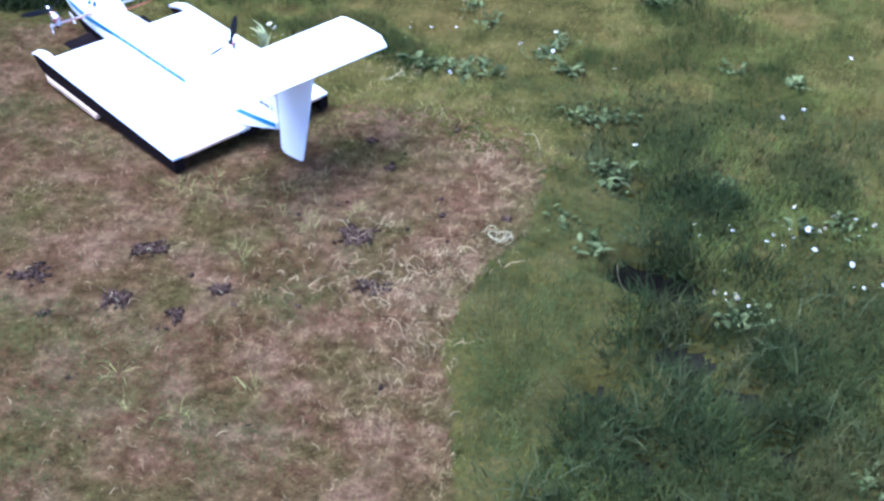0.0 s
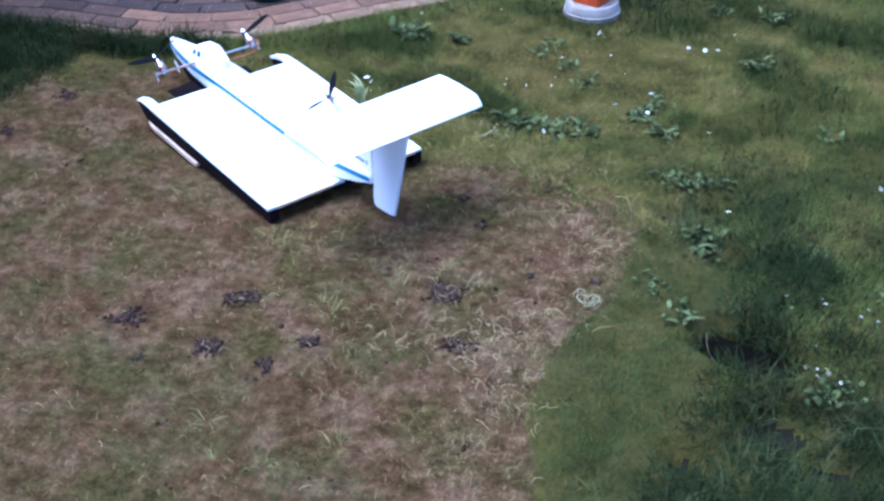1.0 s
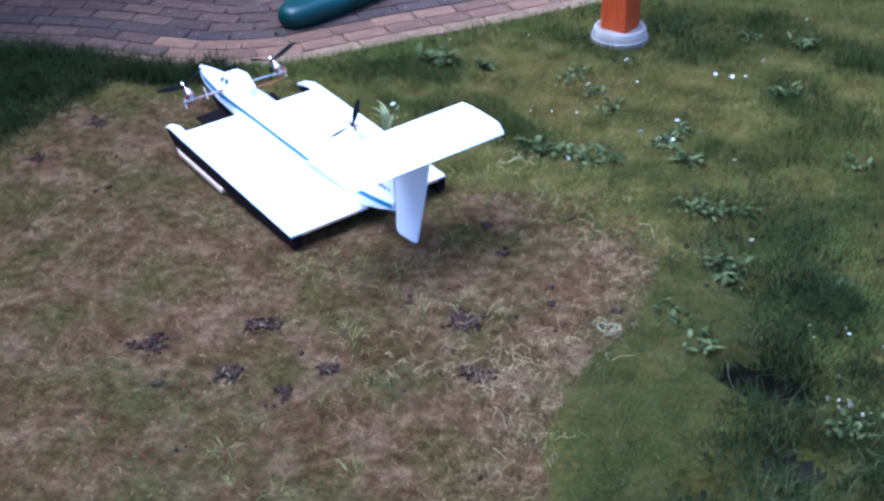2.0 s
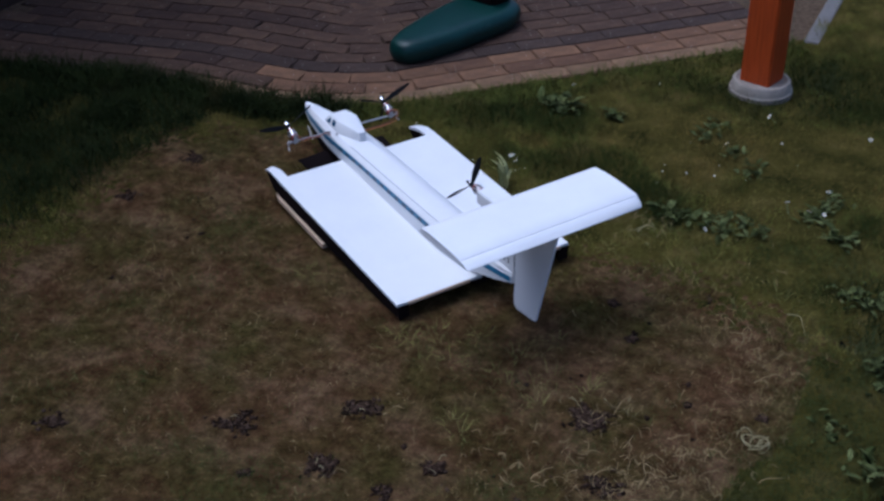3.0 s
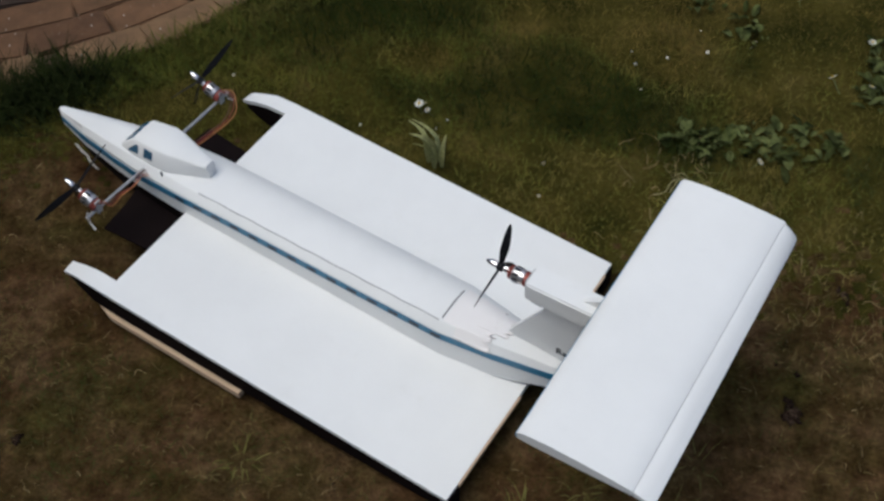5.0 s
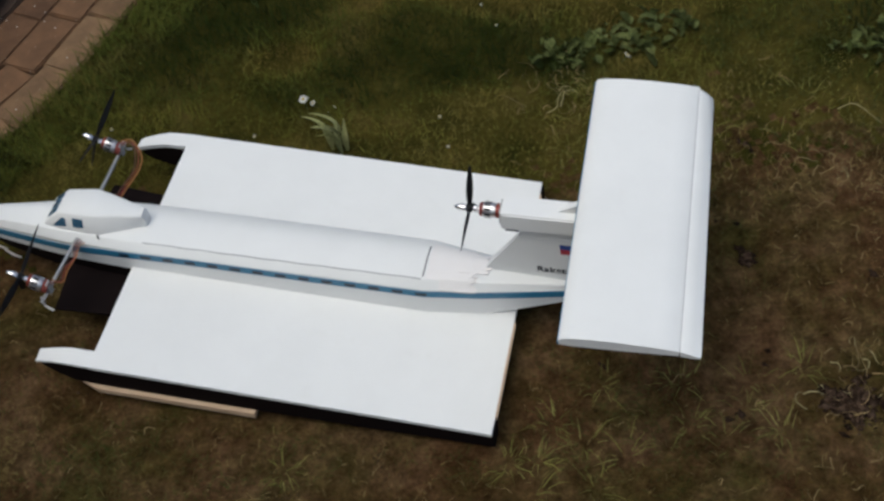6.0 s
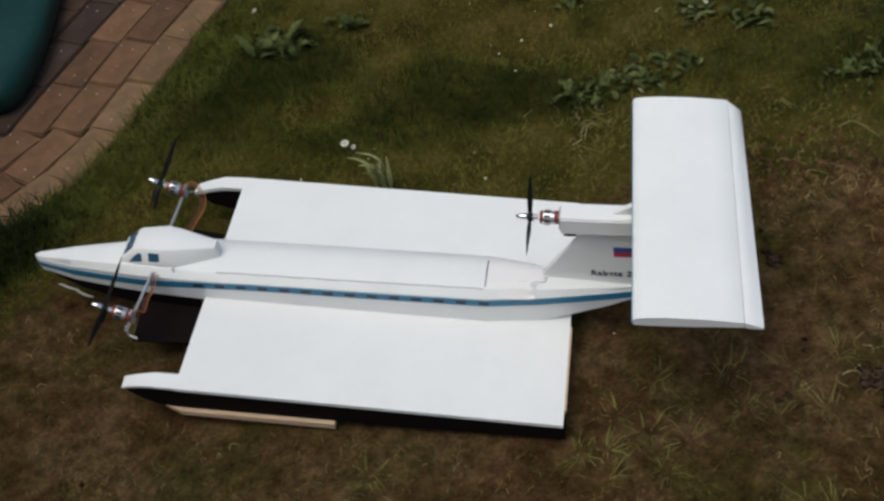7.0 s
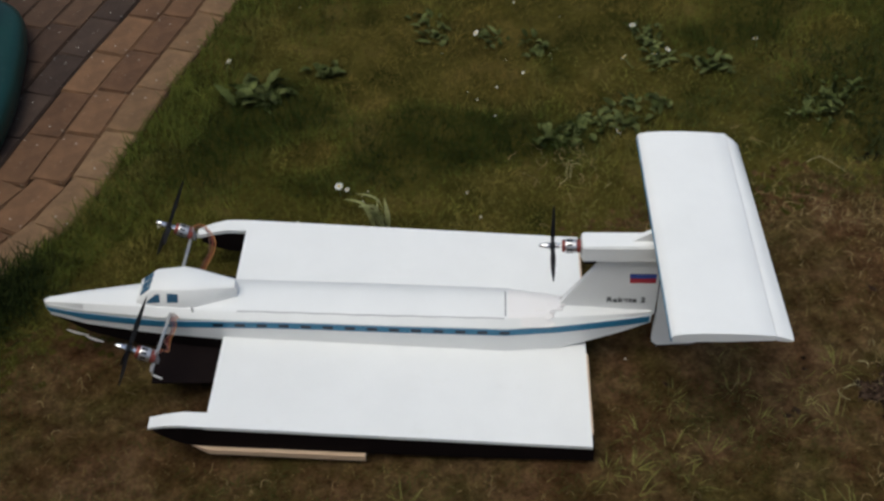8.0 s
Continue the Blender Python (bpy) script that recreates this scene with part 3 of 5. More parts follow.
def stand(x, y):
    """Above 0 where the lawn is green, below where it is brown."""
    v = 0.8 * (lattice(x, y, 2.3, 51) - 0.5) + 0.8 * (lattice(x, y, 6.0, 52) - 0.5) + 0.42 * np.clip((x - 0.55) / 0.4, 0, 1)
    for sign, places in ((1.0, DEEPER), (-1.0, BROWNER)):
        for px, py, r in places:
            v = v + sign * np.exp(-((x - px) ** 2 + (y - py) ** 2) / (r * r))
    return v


def build_grass():
    x, y, rng = scatter(1000000, *LAWN, 11)
    border = np.minimum.reduce([x - LAWN[0], LAWN[1] - x, y - LAWN[2], LAWN[3] - y])
    keep = (rng.rand(len(x)) < border / 0.5) & (np.hypot(x - 0.035, y - 5.625) > 0.128) & (paved(x, y) < -0.024 + np.where(x > -1.35, 0.055, 0.115) * lattice(x, y, 11.0, 53) ** 2 + 0.045 * (lattice(x, y, 27.0, 54) - 0.4) + 0.010 * rng.rand(len(x))) & ~under_model(x, y)
    for px, py, r, depth in HOLLOWS:
        reach, side = (r, py) if depth < 0.1 else (1.7 * r, py - 0.035)
        keep &= rng.rand(len(x)) > 0.99 * np.exp(-(((x - px) ** 2 + 2.0 * (y - side) ** 2) / (reach * reach)) ** 3)
    x, y = x[keep], y[keep]
    pick = rng.rand(len(x))
    dry, lush = within(DRY, x, y), lush_amount(x, y)
    patch = lattice(x, y, 3.5, 21) * 0.6 + lattice(x, y, 11.0, 22) * 0.4
    is_dry = worn(x, y) + np.where((x > 0.35) & (y < 3.95), 0.03, 0.22) * (rng.rand(len(x)) - 0.5) > 0
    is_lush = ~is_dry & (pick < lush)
    is_mid = ~is_dry & ~is_lush
    tall = lattice(x, y, 5.0, 24)
    r = rng.rand(len(x))
    # the worn patch: thin, short, half lying down
    moss, ash, bare = spots(x, y, MOSSY), spots(x, y, ASHEN), spots(x, y, EARTHY)
    s = is_dry & (r < (0.38 + 0.62 * np.clip((patch - 0.36) * 3.0, 0, 1)) * (1 - 0.80 * np.clip(1.4 * bare, 0, 1)))
    n = s.sum()
    green = rng.rand(n) < np.clip((patch[s] - 0.42) * 1.9 + 0.65 * moss[s] - 0.6 * ash[s], 0.04, 0.75)
    ln, wd, le = 0.010 + 0.020 * rng.rand(n), 0.0010 + 0.0009 * rng.rand(n), 0.6 + 0.9 * rng.rand(n)
    rim = np.clip(1.0 - dry[s] / 0.40, 0, 1) * np.clip((x[s] + 0.25) / 0.4, 0, 1) * np.clip((y[s] - 2.2) / 0.5, 0, 1)
    pale = ~green & (rng.rand(n) < 0.15 + 0.75 * rim + 0.8 * ash[s])
    plain_dry = ~green & ~pale
    blades("grass_pale", x[s][pale], y[s][pale], 1.15 * ln[pale], wd[pale], le[pale], GRASS_PALE, "straw-coloured short grass along the worn rim", 0.7, seed=36)
    blades("grass_dry", x[s][plain_dry], y[s][plain_dry], ln[plain_dry], wd[plain_dry], le[plain_dry], GRASS_DRY, "short dry yellow-brown grass on the worn patch", 0.6, seed=31)
    blades("grass_worn", x[s][green], y[s][green], 1.2 * ln[green], wd[green], le[green] * 0.8, GRASS_GREEN, "short olive green grass on the worn patch", 0.6, seed=32)
    # the mown lawn, with a fresher strip along the worn patch
    fresh = is_mid & (x > 0.3) & (y < 4.5) & (rng.rand(len(x)) < np.where(y < 3.9, 0.94, 0.75) - 0.8 * spots(x, y, PALER))
    s = fresh
    n = s.sum()
    blades("grass_fresh", x[s], y[s], 0.014 + 0.022 * rng.rand(n) + 0.012 * tall[s], 0.0011 + 0.0010 * rng.rand(n), 0.4 + 0.8 * rng.rand(n), GRASS_FRESH, "fresh green grass along the worn patch", 0.5, seed=35)
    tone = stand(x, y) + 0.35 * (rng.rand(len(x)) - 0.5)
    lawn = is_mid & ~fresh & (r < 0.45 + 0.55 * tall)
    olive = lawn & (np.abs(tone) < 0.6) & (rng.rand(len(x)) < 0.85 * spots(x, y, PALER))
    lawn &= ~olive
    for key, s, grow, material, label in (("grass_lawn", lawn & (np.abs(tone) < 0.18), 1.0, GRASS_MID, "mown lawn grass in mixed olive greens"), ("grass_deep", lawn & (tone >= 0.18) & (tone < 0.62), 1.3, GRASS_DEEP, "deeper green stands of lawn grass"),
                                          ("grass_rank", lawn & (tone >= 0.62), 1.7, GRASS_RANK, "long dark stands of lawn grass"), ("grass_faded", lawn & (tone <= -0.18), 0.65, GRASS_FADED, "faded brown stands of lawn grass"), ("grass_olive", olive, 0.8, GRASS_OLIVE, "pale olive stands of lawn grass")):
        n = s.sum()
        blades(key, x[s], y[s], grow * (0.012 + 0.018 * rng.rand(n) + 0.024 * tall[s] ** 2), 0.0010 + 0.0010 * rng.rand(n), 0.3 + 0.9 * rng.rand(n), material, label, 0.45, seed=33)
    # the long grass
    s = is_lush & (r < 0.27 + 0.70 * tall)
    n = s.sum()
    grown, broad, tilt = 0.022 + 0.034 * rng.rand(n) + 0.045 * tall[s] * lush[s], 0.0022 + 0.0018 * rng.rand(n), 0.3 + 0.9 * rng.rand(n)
    # blades that get the shade-dark colour: west bank, dark spots, strip's rim
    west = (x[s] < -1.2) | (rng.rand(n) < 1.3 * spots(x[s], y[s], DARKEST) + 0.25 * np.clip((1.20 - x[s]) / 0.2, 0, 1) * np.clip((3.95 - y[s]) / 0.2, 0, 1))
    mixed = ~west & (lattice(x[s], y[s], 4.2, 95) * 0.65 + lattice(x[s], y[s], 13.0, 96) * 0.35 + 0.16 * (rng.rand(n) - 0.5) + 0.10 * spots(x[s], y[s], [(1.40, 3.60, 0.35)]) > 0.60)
    for key, k, stretch, material, label in (("grass_long", ~west & ~mixed, 1.0, GRASS_LUSH, "long dark green unmown grass"), ("grass_mixed", mixed, 0.75, GRASS_DEEP, "olive stands among the long grass"), ("grass_bank", west, 1.35, GRASS_SHADE, "rank grass in hollows and beside the paving, darkened for shade")):
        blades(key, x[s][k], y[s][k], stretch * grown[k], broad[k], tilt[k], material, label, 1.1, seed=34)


def build_tufts():
    """Long arching blades in clumps, in the unmown strip and beside the paving."""
    rng = np.random.RandomState(61)
    clumps = [(0.95, 2.75, 0.10, 130), (1.10, 2.95, 0.12, 170), (0.85, 2.55, 0.10, 120), (1.30, 3.15, 0.12, 150), (1.05, 3.25, 0.07, 90), (0.90, 3.60, 0.05, 60), (0.86, 3.95, 0.06, 70), (1.45, 2.9, 0.12, 140), (0.75, 3.98, 0.05, 60), (1.25, 2.6, 0.12, 130), (0.70, 4.08, 0.05, 50), (1.42, 3.45, 0.1, 90),
             (-2.05, 4.1, 0.10, 130), (-2.2, 4.35, 0.12, 150), (-1.95, 4.45, 0.08, 110), (-2.4, 4.1, 0.12, 130), (-1.7, 4.62, 0.06, 80), (-2.6, 4.4, 0.1, 100), (-2.1, 3.8, 0.08, 90), (0.26, 5.72, 0.05, 50)]
    clumps += [(p.x + 0.02, p.y - 0.055, 0.09, 120) for p in EDGE if -3.2 < p.x < -1.45]
    x = np.concatenate([a + r * rng.normal(0, 0.5, n) for a, b, r, n in clumps])
    y = np.concatenate([b + r * rng.normal(0, 0.5, n) for a, b, r, n in clumps])
    ok = (paved(x, y) < -0.01) & (np.hypot((x - 0.965) / 0.17, (y - 3.445) / 0.11) > 1)
    x, y = x[ok], y[ok]
    n = len(x)
    ln, wd, le, west = 0.06 + 0.08 * rng.rand(n), 0.0024 + 0.002 * rng.rand(n), 0.3 + 0.95 * rng.rand(n), x < -1.2
    east = ~west & (rng.rand(n) < 0.72)
    blades("grass_tufts", x[east], y[east], ln[east], wd[east], le[east], TUFT, "arching blue-green tufts of long grass", 1.2, seed=62)
    # clumps by the paving, with shade put into their colour
    blades("grass_clumps", x[west], y[west], ln[west], wd[west], le[west], GRASS_SHADE, "arching clumps of rank grass, darkened for shade", 1.2, seed=63)


SPRIGS_AT = [(-0.31, 3.70), (-0.42, 3.64), (-0.17, 3.63), (-0.21, 3.55), (-0.40, 3.58), (-0.08, 3.53), (-0.15, 3.49), (-0.42, 3.49), (-0.55, 3.60), (-0.06, 3.47), (-0.34, 3.52), (-0.06, 3.60), (-0.49, 3.57), (-0.11, 3.74), (0.06, 3.56), (-0.95, 3.76), (-0.54, 3.53), (-0.18, 3.26),
             (-0.13, 4.29), (-0.04, 4.38), (0.10, 4.24), (0.20, 4.20), (0.34, 4.12), (0.42, 4.20), (-0.22, 3.30), (-0.30, 2.72), (-0.10, 2.62), (0.05, 2.76), (-0.22, 2.60), (-0.02, 4.47), (0.02, 4.42)]


def build_sprigs():
    """Yellow-green sprigs on the worn patch: a few long blades that spread from one foot."""
    rng = np.random.RandomState(71)
    count = rng.randint(9, 22, len(SPRIGS_AT))
    at = np.repeat(np.array(SPRIGS_AT) + rng.normal(0, 0.008, (len(SPRIGS_AT), 2)), count, axis=0)
    n = len(at)
    way, off = rng.rand(n) * math.tau, 0.004 + 0.026 * rng.rand(n) ** 1.5
    x, y = at[:, 0] + off * np.cos(way), at[:, 1] + off * np.sin(way)
    blades("grass_sprigs", x, y, 0.030 + 0.050 * rng.rand(n), 0.0012 + 0.0013 * rng.rand(n), 0.55 + 0.75 * rng.rand(n), SPRIG, "yellow-green sprigs of grass on the worn patch", 1.5, seed=72, heading=way + rng.normal(0, 0.45, n))


def build_rim():
    """Longer grass that hangs over the border of the paving."""
    rng = np.random.RandomState(81)
    line = [p for p in EDGE if -1.5 < p.x < 0.07]
    seg = rng.randint(0, len(line) - 1, 5200)
    f = rng.rand(5200)
    ax, ay = np.array([p.x for p in line]), np.array([p.y for p in line])
    x, y = ax[seg] + f * (ax[seg + 1] - ax[seg]), ay[seg] + f * (ay[seg + 1] - ay[seg])
    off = rng.rand(5200) ** 1.3 * 0.16
    off = off + 0.026 - 0.055 * lattice(x, y, 9.0, 85) ** 2
    x, y = x + 0.7 * off, y - 0.7 * off
    keep = rng.rand(5200) < 0.25 + 1.1 * lattice(x, y, 7.0, 82)
    x, y = x[keep], y[keep]
    n = len(x)
    blades("grass_rim", x, y, 0.030 + 0.050 * rng.rand(n) * (0.4 + lattice(x, y, 5.0, 83)), 0.0020 + 0.0016 * rng.rand(n), 0.25 + 0.75 * rng.rand(n), GRASS_DEEP, "longer green grass along the paving border", 1.0, seed=84)


build_grass()
build_rim()
build_tufts()
build_sprigs()


# ---- the model craft ----
#         x      half  z_sh    inner  z_top   ridge  z_low
FUSE = [(1.206, 0.0045, 0.1420, 0.0034, 0.1470, 0.1485, 0.1270),
        (1.195, 0.0125, 0.1440, 0.0095, 0.1520, 0.1535, 0.1120),
        (1.110, 0.034, 0.1500, 0.0258, 0.1645, 0.1667, 0.1060),
        (1.000, 0.053, 0.1580, 0.0403, 0.1735, 0.1757, 0.1060),
        (0.930, 0.063, 0.1610, 0.0479, 0.1765, 0.1787, 0.1060),
        (0.800, 0.069, 0.1600, 0.0524, 0.1725, 0.1747, 0.0980),
        (0.500, 0.069, 0.1510, 0.0524, 0.1625, 0.1647, 0.0800),
        (0.181, 0.068, 0.1400, 0.0517, 0.1545, 0.1567, 0.0580),
        (0.070, 0.052, 0.1330, 0.0395, 0.1475, 0.1497, 0.0600),
        (0.000, 0.038, 0.1300, 0.0289, 0.1435, 0.1457, 0.0700),
        (-0.080, 0.022, 0.1270, 0.0167, 0.1370, 0.1385, 0.0860),
        (-0.138, 0.009, 0.1250, 0.0068, 0.1340, 0.1355, 0.1020)]


def fuse(x):
    for a, b in zip(FUSE, FUSE[1:]):
        if a[0] >= x >= b[0]:
            t = (a[0] - x) / (a[0] - b[0])
            return [u + (v - u) * t for u, v in zip(a[1:], b[1:])]
    return list(FUSE[0][1:] if x > 1 else FUSE[-1][1:])


def flank(x, z):
    """Half the fuselage's width at a height on its upright side."""
    return fuse(x)[0]


def far_side(half, zs, zt, zr):
    """The rounded far shoulder: (distance from the middle, height) from the ridge to the side."""
    drop = zr - zs + 0.014
    return [(half * f, zr - drop * f ** 2.2) for f in (0.12, 0.25, 0.38, 0.50, 0.62, 0.74, 0.85, 0.94, 1.0)]


def roof(x, y):
    """The height of the fuselage's top."""
    half, zs, inner, zt, zr, _ = fuse(x)
    if y < 0:
        pts = [(0.0, zr), *far_side(half, zs, zt, zr)]
        return float(np.interp(-y, [p[0] for p in pts], [p[1] for p in pts]))
    return float(np.interp(abs(y), [0, inner * 0.5, inner, half], [zr, zr - 0.2 * (zr - zt), zt, zs]))


def deck(x):
    """The wing's upper face."""
    return 0.0560 + 0.0625 * x


def fuselage_rings():
    rings = []
    for x, half, zs, inner, zt, zr, zl in FUSE:
        right = [(x, half * 0.5, zl - 0.004), (x, half, zl), (x, half, zs - 0.001), (x, half - 0.002, zs + 0.0015), (x, inner + 0.0015, zt - 0.0006), (x, inner - 0.0015, zt + 0.0006), (x, inner * 0.5, zr - 0.2 * (zr - zt)), (x, inner * 0.1, zr)]
        left = [(x, -w, z) for w, z in far_side(half, zs, zt, zr)]
        rings.append([*right, *left, (x, -half, zl), (x, -half * 0.5, zl - 0.004)])
    return rings


def side_strip(xs, low, high, proud=0.0012, sign=1):
    """A film on the fuselage's side between two height lines."""
    bm = bmesh.new()
    rows = []
    for x in xs:
        row = []
        for z in (low(x), high(x)):
            y = flank(x, z)
            row += [bm.verts.new((x, sign * (y - 0.002), z)), bm.verts.new((x, sign * (y + proud), z))]
        rows.append((row[0], row[1], row[3], row[2]))
    for a, b in zip(rows, rows[1:]):
        for i in range(4):
            bm.faces.new((a[i], a[(i + 1) % 4], b[(i + 1) % 4], b[i]))
    bm.faces.new(rows[0][::-1])
    bm.faces.new(rows[-1])
    return bm


def stripe_mid(x):
    return float(np.interp(x, [-0.138, 0.0, 0.18, 0.42, 0.667, 0.79, 0.95, 1.11, 1.2], [0.1125, 0.1175, 0.127, 0.1345, 0.1445, 0.1455, 0.139, 0.131, 0.129]))


def blade_mesh(radius, twist=1):
    """A propeller blade along +y, turning about x."""
    rings = []
    for f, chord, pitch in ((0.08, 0.0085, 50), (0.2, 0.013, 42), (0.4, 0.0195, 32), (0.6, 0.0200, 25), (0.8, 0.0160, 20), (0.94, 0.0095, 17), (1.0, 0.003, 16)):
        c, s = math.cos(radians(pitch)), twist * math.sin(radians(pitch))
        ring = []
        for u, w in ((-0.5, 0), (-0.2, 0.09), (0.2, 0.08), (0.5, 0), (0.2, -0.03), (-0.2, -0.03)):
            a, b = u * chord, w * chord + 0.0003 * math.copysign(1, w)
            ring.append((a * s + b * c, radius * f, a * c - b * s))
        rings.append(ring)
    return loft(rings)


def build_motor(parent, name, at, radius, first, shaft=0.045, pitch=0, twist=1):
    """A motor with spinner and three blades, pointing ahead."""
    x, y, z = at
    m = Matrix.Translation(at) @ Matrix.Rotation(radians(-pitch), 4, "Y")
    can = soften(part(name, moved(turned([(-0.021, 0.007), (-0.020, 0.0138), (-0.012, 0.0146), (0.000, 0.0146), (0.003, 0.0134), (0.004, 0.006)]), m), ALU, parent, "silver motor can with copper windings"))
    part("winding", moved(turned([(0.0030, 0.0125), (0.0060, 0.0135), (0.0095, 0.0118), (0.0100, 0.005)]), m), COPPER, can)
    part("winding", moved(turned([(-0.033, 0.006), (-0.032, 0.0130), (-0.022, 0.0142), (-0.0205, 0.010)]), m), COPPER, can)
    for k in range(9):
        a = k * math.tau / 9
        part("vent", moved(box((-0.012, -0.0026, 0.0138), (0.000, 0.0026, 0.0151)), m @ Matrix.Rotation(a, 4, "X")), INK, can)
    part("shaft", moved(turned([(0.008, 0.0028), (shaft + 0.004, 0.0028)], sides=10), m), CHROME, parent)
    hub = soften(part("propeller_hub", moved(turned([(shaft - 0.006, 0.004), (shaft - 0.005, 0.0085), (shaft + 0.005, 0.0085), (shaft + 0.006, 0.004)], sides=16), m), PROP_BLACK, parent))
    for k in range(3):
        part("blade", moved(blade_mesh(radius, twist), m @ Matrix.Translation((shaft, 0, 0)) @ Matrix.Rotation(radians(first + 120 * k), 4, "X")), PROP_BLACK, hub)
        soften(hub.children[-1])
    soften(part("spinner", moved(turned([(shaft + 0.006, 0.0058), (shaft + 0.009, 0.0066), (shaft + 0.018, 0.0060), (shaft + 0.025, 0.0042), (shaft + 0.029, 0.0015)], sides=16), m), CHROME, parent, "polished aluminium spinner nut"))
    part("collet", moved(turned([(shaft - 0.016, 0.003), (shaft - 0.015, 0.0060), (shaft - 0.008, 0.0060), (shaft - 0.007, 0.003)], sides=12), m), CHROME, parent)


def canopy_row(x):
    """Half base, base height, half roof, roof height of the cockpit."""
    cols = [(0.768, 0.772, 0.858, 0.885, 0.945, 0.986), (0.010, 0.013, 0.049, 0.050, 0.047, 0.038), (0.172, 0.172, 0.170, 0.170, 0.170, 0.170), (0.010, 0.012, 0.033, 0.037, 0.032, 0.034), (0.196, 0.2065, 0.2165, 0.2195, 0.2150, 0.1815)]
    return [float(np.interp(x, cols[0], c)) for c in cols[1:]]


def cockpit_film(corners, sign):
    """A window film on the cockpit's side from (x, height share) corners."""
    front, back = [], []
    for x, f in corners:
        hb, zb, hr, zr = canopy_row(x)
        y, z = hb + (hr - hb) * f, zb + (zr - zb) * f
        front.append((x, sign * (y + 0.0012), z + 0.0004))
        back.append((x, sign * (y - 0.002), z))
    return loft([back, front])


def build_craft():
    craft = tagged(new("model_craft"), "white foam ground-effect model craft with blue stripe, resting on the lawn", "model aircraft")
    body = soften(part("fuselage", loft(fuselage_rings()), WHITE, craft, "white foam fuselage with a flattened top"), 13)
    for s in (1, -1):
        xs = [1.203, 1.195, 1.15, 1.11, 1.05, 1.0, 0.93, 0.86, 0.8, 0.7, 0.6, 0.5, 0.4, 0.3, 0.181, 0.12, 0.07, 0.0, -0.08, -0.134]
        mid = stripe_mid if s > 0 else (lambda x: stripe_mid(x) - 0.016)
        part("stripe", side_strip(xs, lambda x: mid(x) - (0.0088 if x < 1.15 else 0.006), lambda x: min(mid(x) + (0.0088 if x < 1.15 else 0.006), fuse(x)[1] - (0.0 if s > 0 else 0.022)), sign=s), BLUE, body, "blue stripe along the side")
        for k in range(14):
            x = 0.806 - 0.0478 * k
            part("cabin_window", side_strip([x + 0.0108, x - 0.0108], lambda q: mid(q) - 0.0048, lambda q: mid(q) + 0.0040, 0.0022, s), NAVY, body)
    # hull under the nose
    hull = [[(x, -h, zt), (x, h, zt), (x, h * 0.9, zb + 0.006), (x, h * 0.35, zb), (x, -h * 0.35, zb), (x, -h * 0.9, zb + 0.006)] for x, h, zt, zb in (
        (1.188, 0.012, 0.112, 0.100), (1.11, 0.032, 0.105, 0.068), (1.0, 0.051, 0.105, 0.050), (0.9, 0.063, 0.104, 0.042), (0.78, 0.070, 0.096, 0.035), (0.3, 0.072, 0.060, 0.020), (0.02, 0.040, 0.052, 0.012))]
    soften(part("hull", loft(hull), BLACK_HULL, craft, "black painted hull bottom"))
    for s in (1, -1):
        plate = [(0.79, 0.0), (0.79, 0.160), (0.944, 0.172), (0.950, 0.10), (0.960, 0.045), (0.960, 0.0)]
        part("bow_plate", loft([[(x, s * y, z + 0.012 * (x - 0.8) / 0.15) for x, y in plate] for z in (0.056, 0.060)]), BLACK_HULL, craft, "black plate under the nose ahead of the wing")
    for (x0, y0, z0), (x1, y1, z1), w in (((1.168, 0.0215, 0.0700), (1.118, 0.034, 0.0660), 0.004), ((1.122, 0.036, 0.0640), (1.082, 0.047, 0.0590), 0.0055)):
        part("tape_scrap", loft([[(x0, y0, z0), (x0, y0 + 0.001, z0 + w), (x0 - 0.004, y0 - 0.003, z0)], [(0.5 * (x0 + x1), 0.5 * (y0 + y1) + 0.003, 0.5 * (z0 + z1)), (0.5 * (x0 + x1), 0.5 * (y0 + y1) + 0.002, 0.5 * (z0 + z1) + 1.6 * w), (0.5 * (x0 + x1) - 0.004, 0.5 * (y0 + y1) - 0.002, 0.5 * (z0 + z1))], [(x1, y1, z1), (x1, y1 + 0.001, z1 + 0.8 * w), (x1 - 0.003, y1 - 0.003, z1)]]), WHITE_TAPE, craft, "loose white scrap of tape")
    # wings, floats, skids
    for s, rim in ((1, 0.317), (-1, 0.310)):
        panel = [[(x, s * 0.016, deck(x)), (x, s * rim, deck(x)), (x, s * rim, deck(x) - 0.0085), (x, s * 0.016, deck(x) - 0.011)] for x in (0.004, 0.25, 0.5, 0.800)]
        wing = part("wing", bevelled(loft(panel), 0.0016, 2), WHITE, craft, "flat white foam wing panel")
        part("trailing_edge", box((0.0, s * 0.17 - 0.108, 0.046), (0.0036, s * 0.17 + 0.108, 0.0545)), PINE, wing, "thin raw brown edge strip")
        rows = []
        for x, yo, yi, zt, zb in ((0.0, 0.317, 0.2795, 0.0560, 0.004), (0.25, 0.317, 0.2795, deck(0.25), 0.010), (0.5, 0.317, 0.2795, deck(0.5), 0.0205), (0.8, 0.317, 0.2795, deck(0.8), 0.0350), (0.850, 0.3155, 0.2790, 0.1075, 0.0400), (0.885, 0.311, 0.2790, 0.1000, 0.0520), (0.912, 0.308, 0.2790, 0.0915, 0.0700), (0.923, 0.306, 0.2790, 0.0850, 0.0790)):
            rows.append((x, yo + rim - 0.317, yi + rim - 0.317, zt, zb))
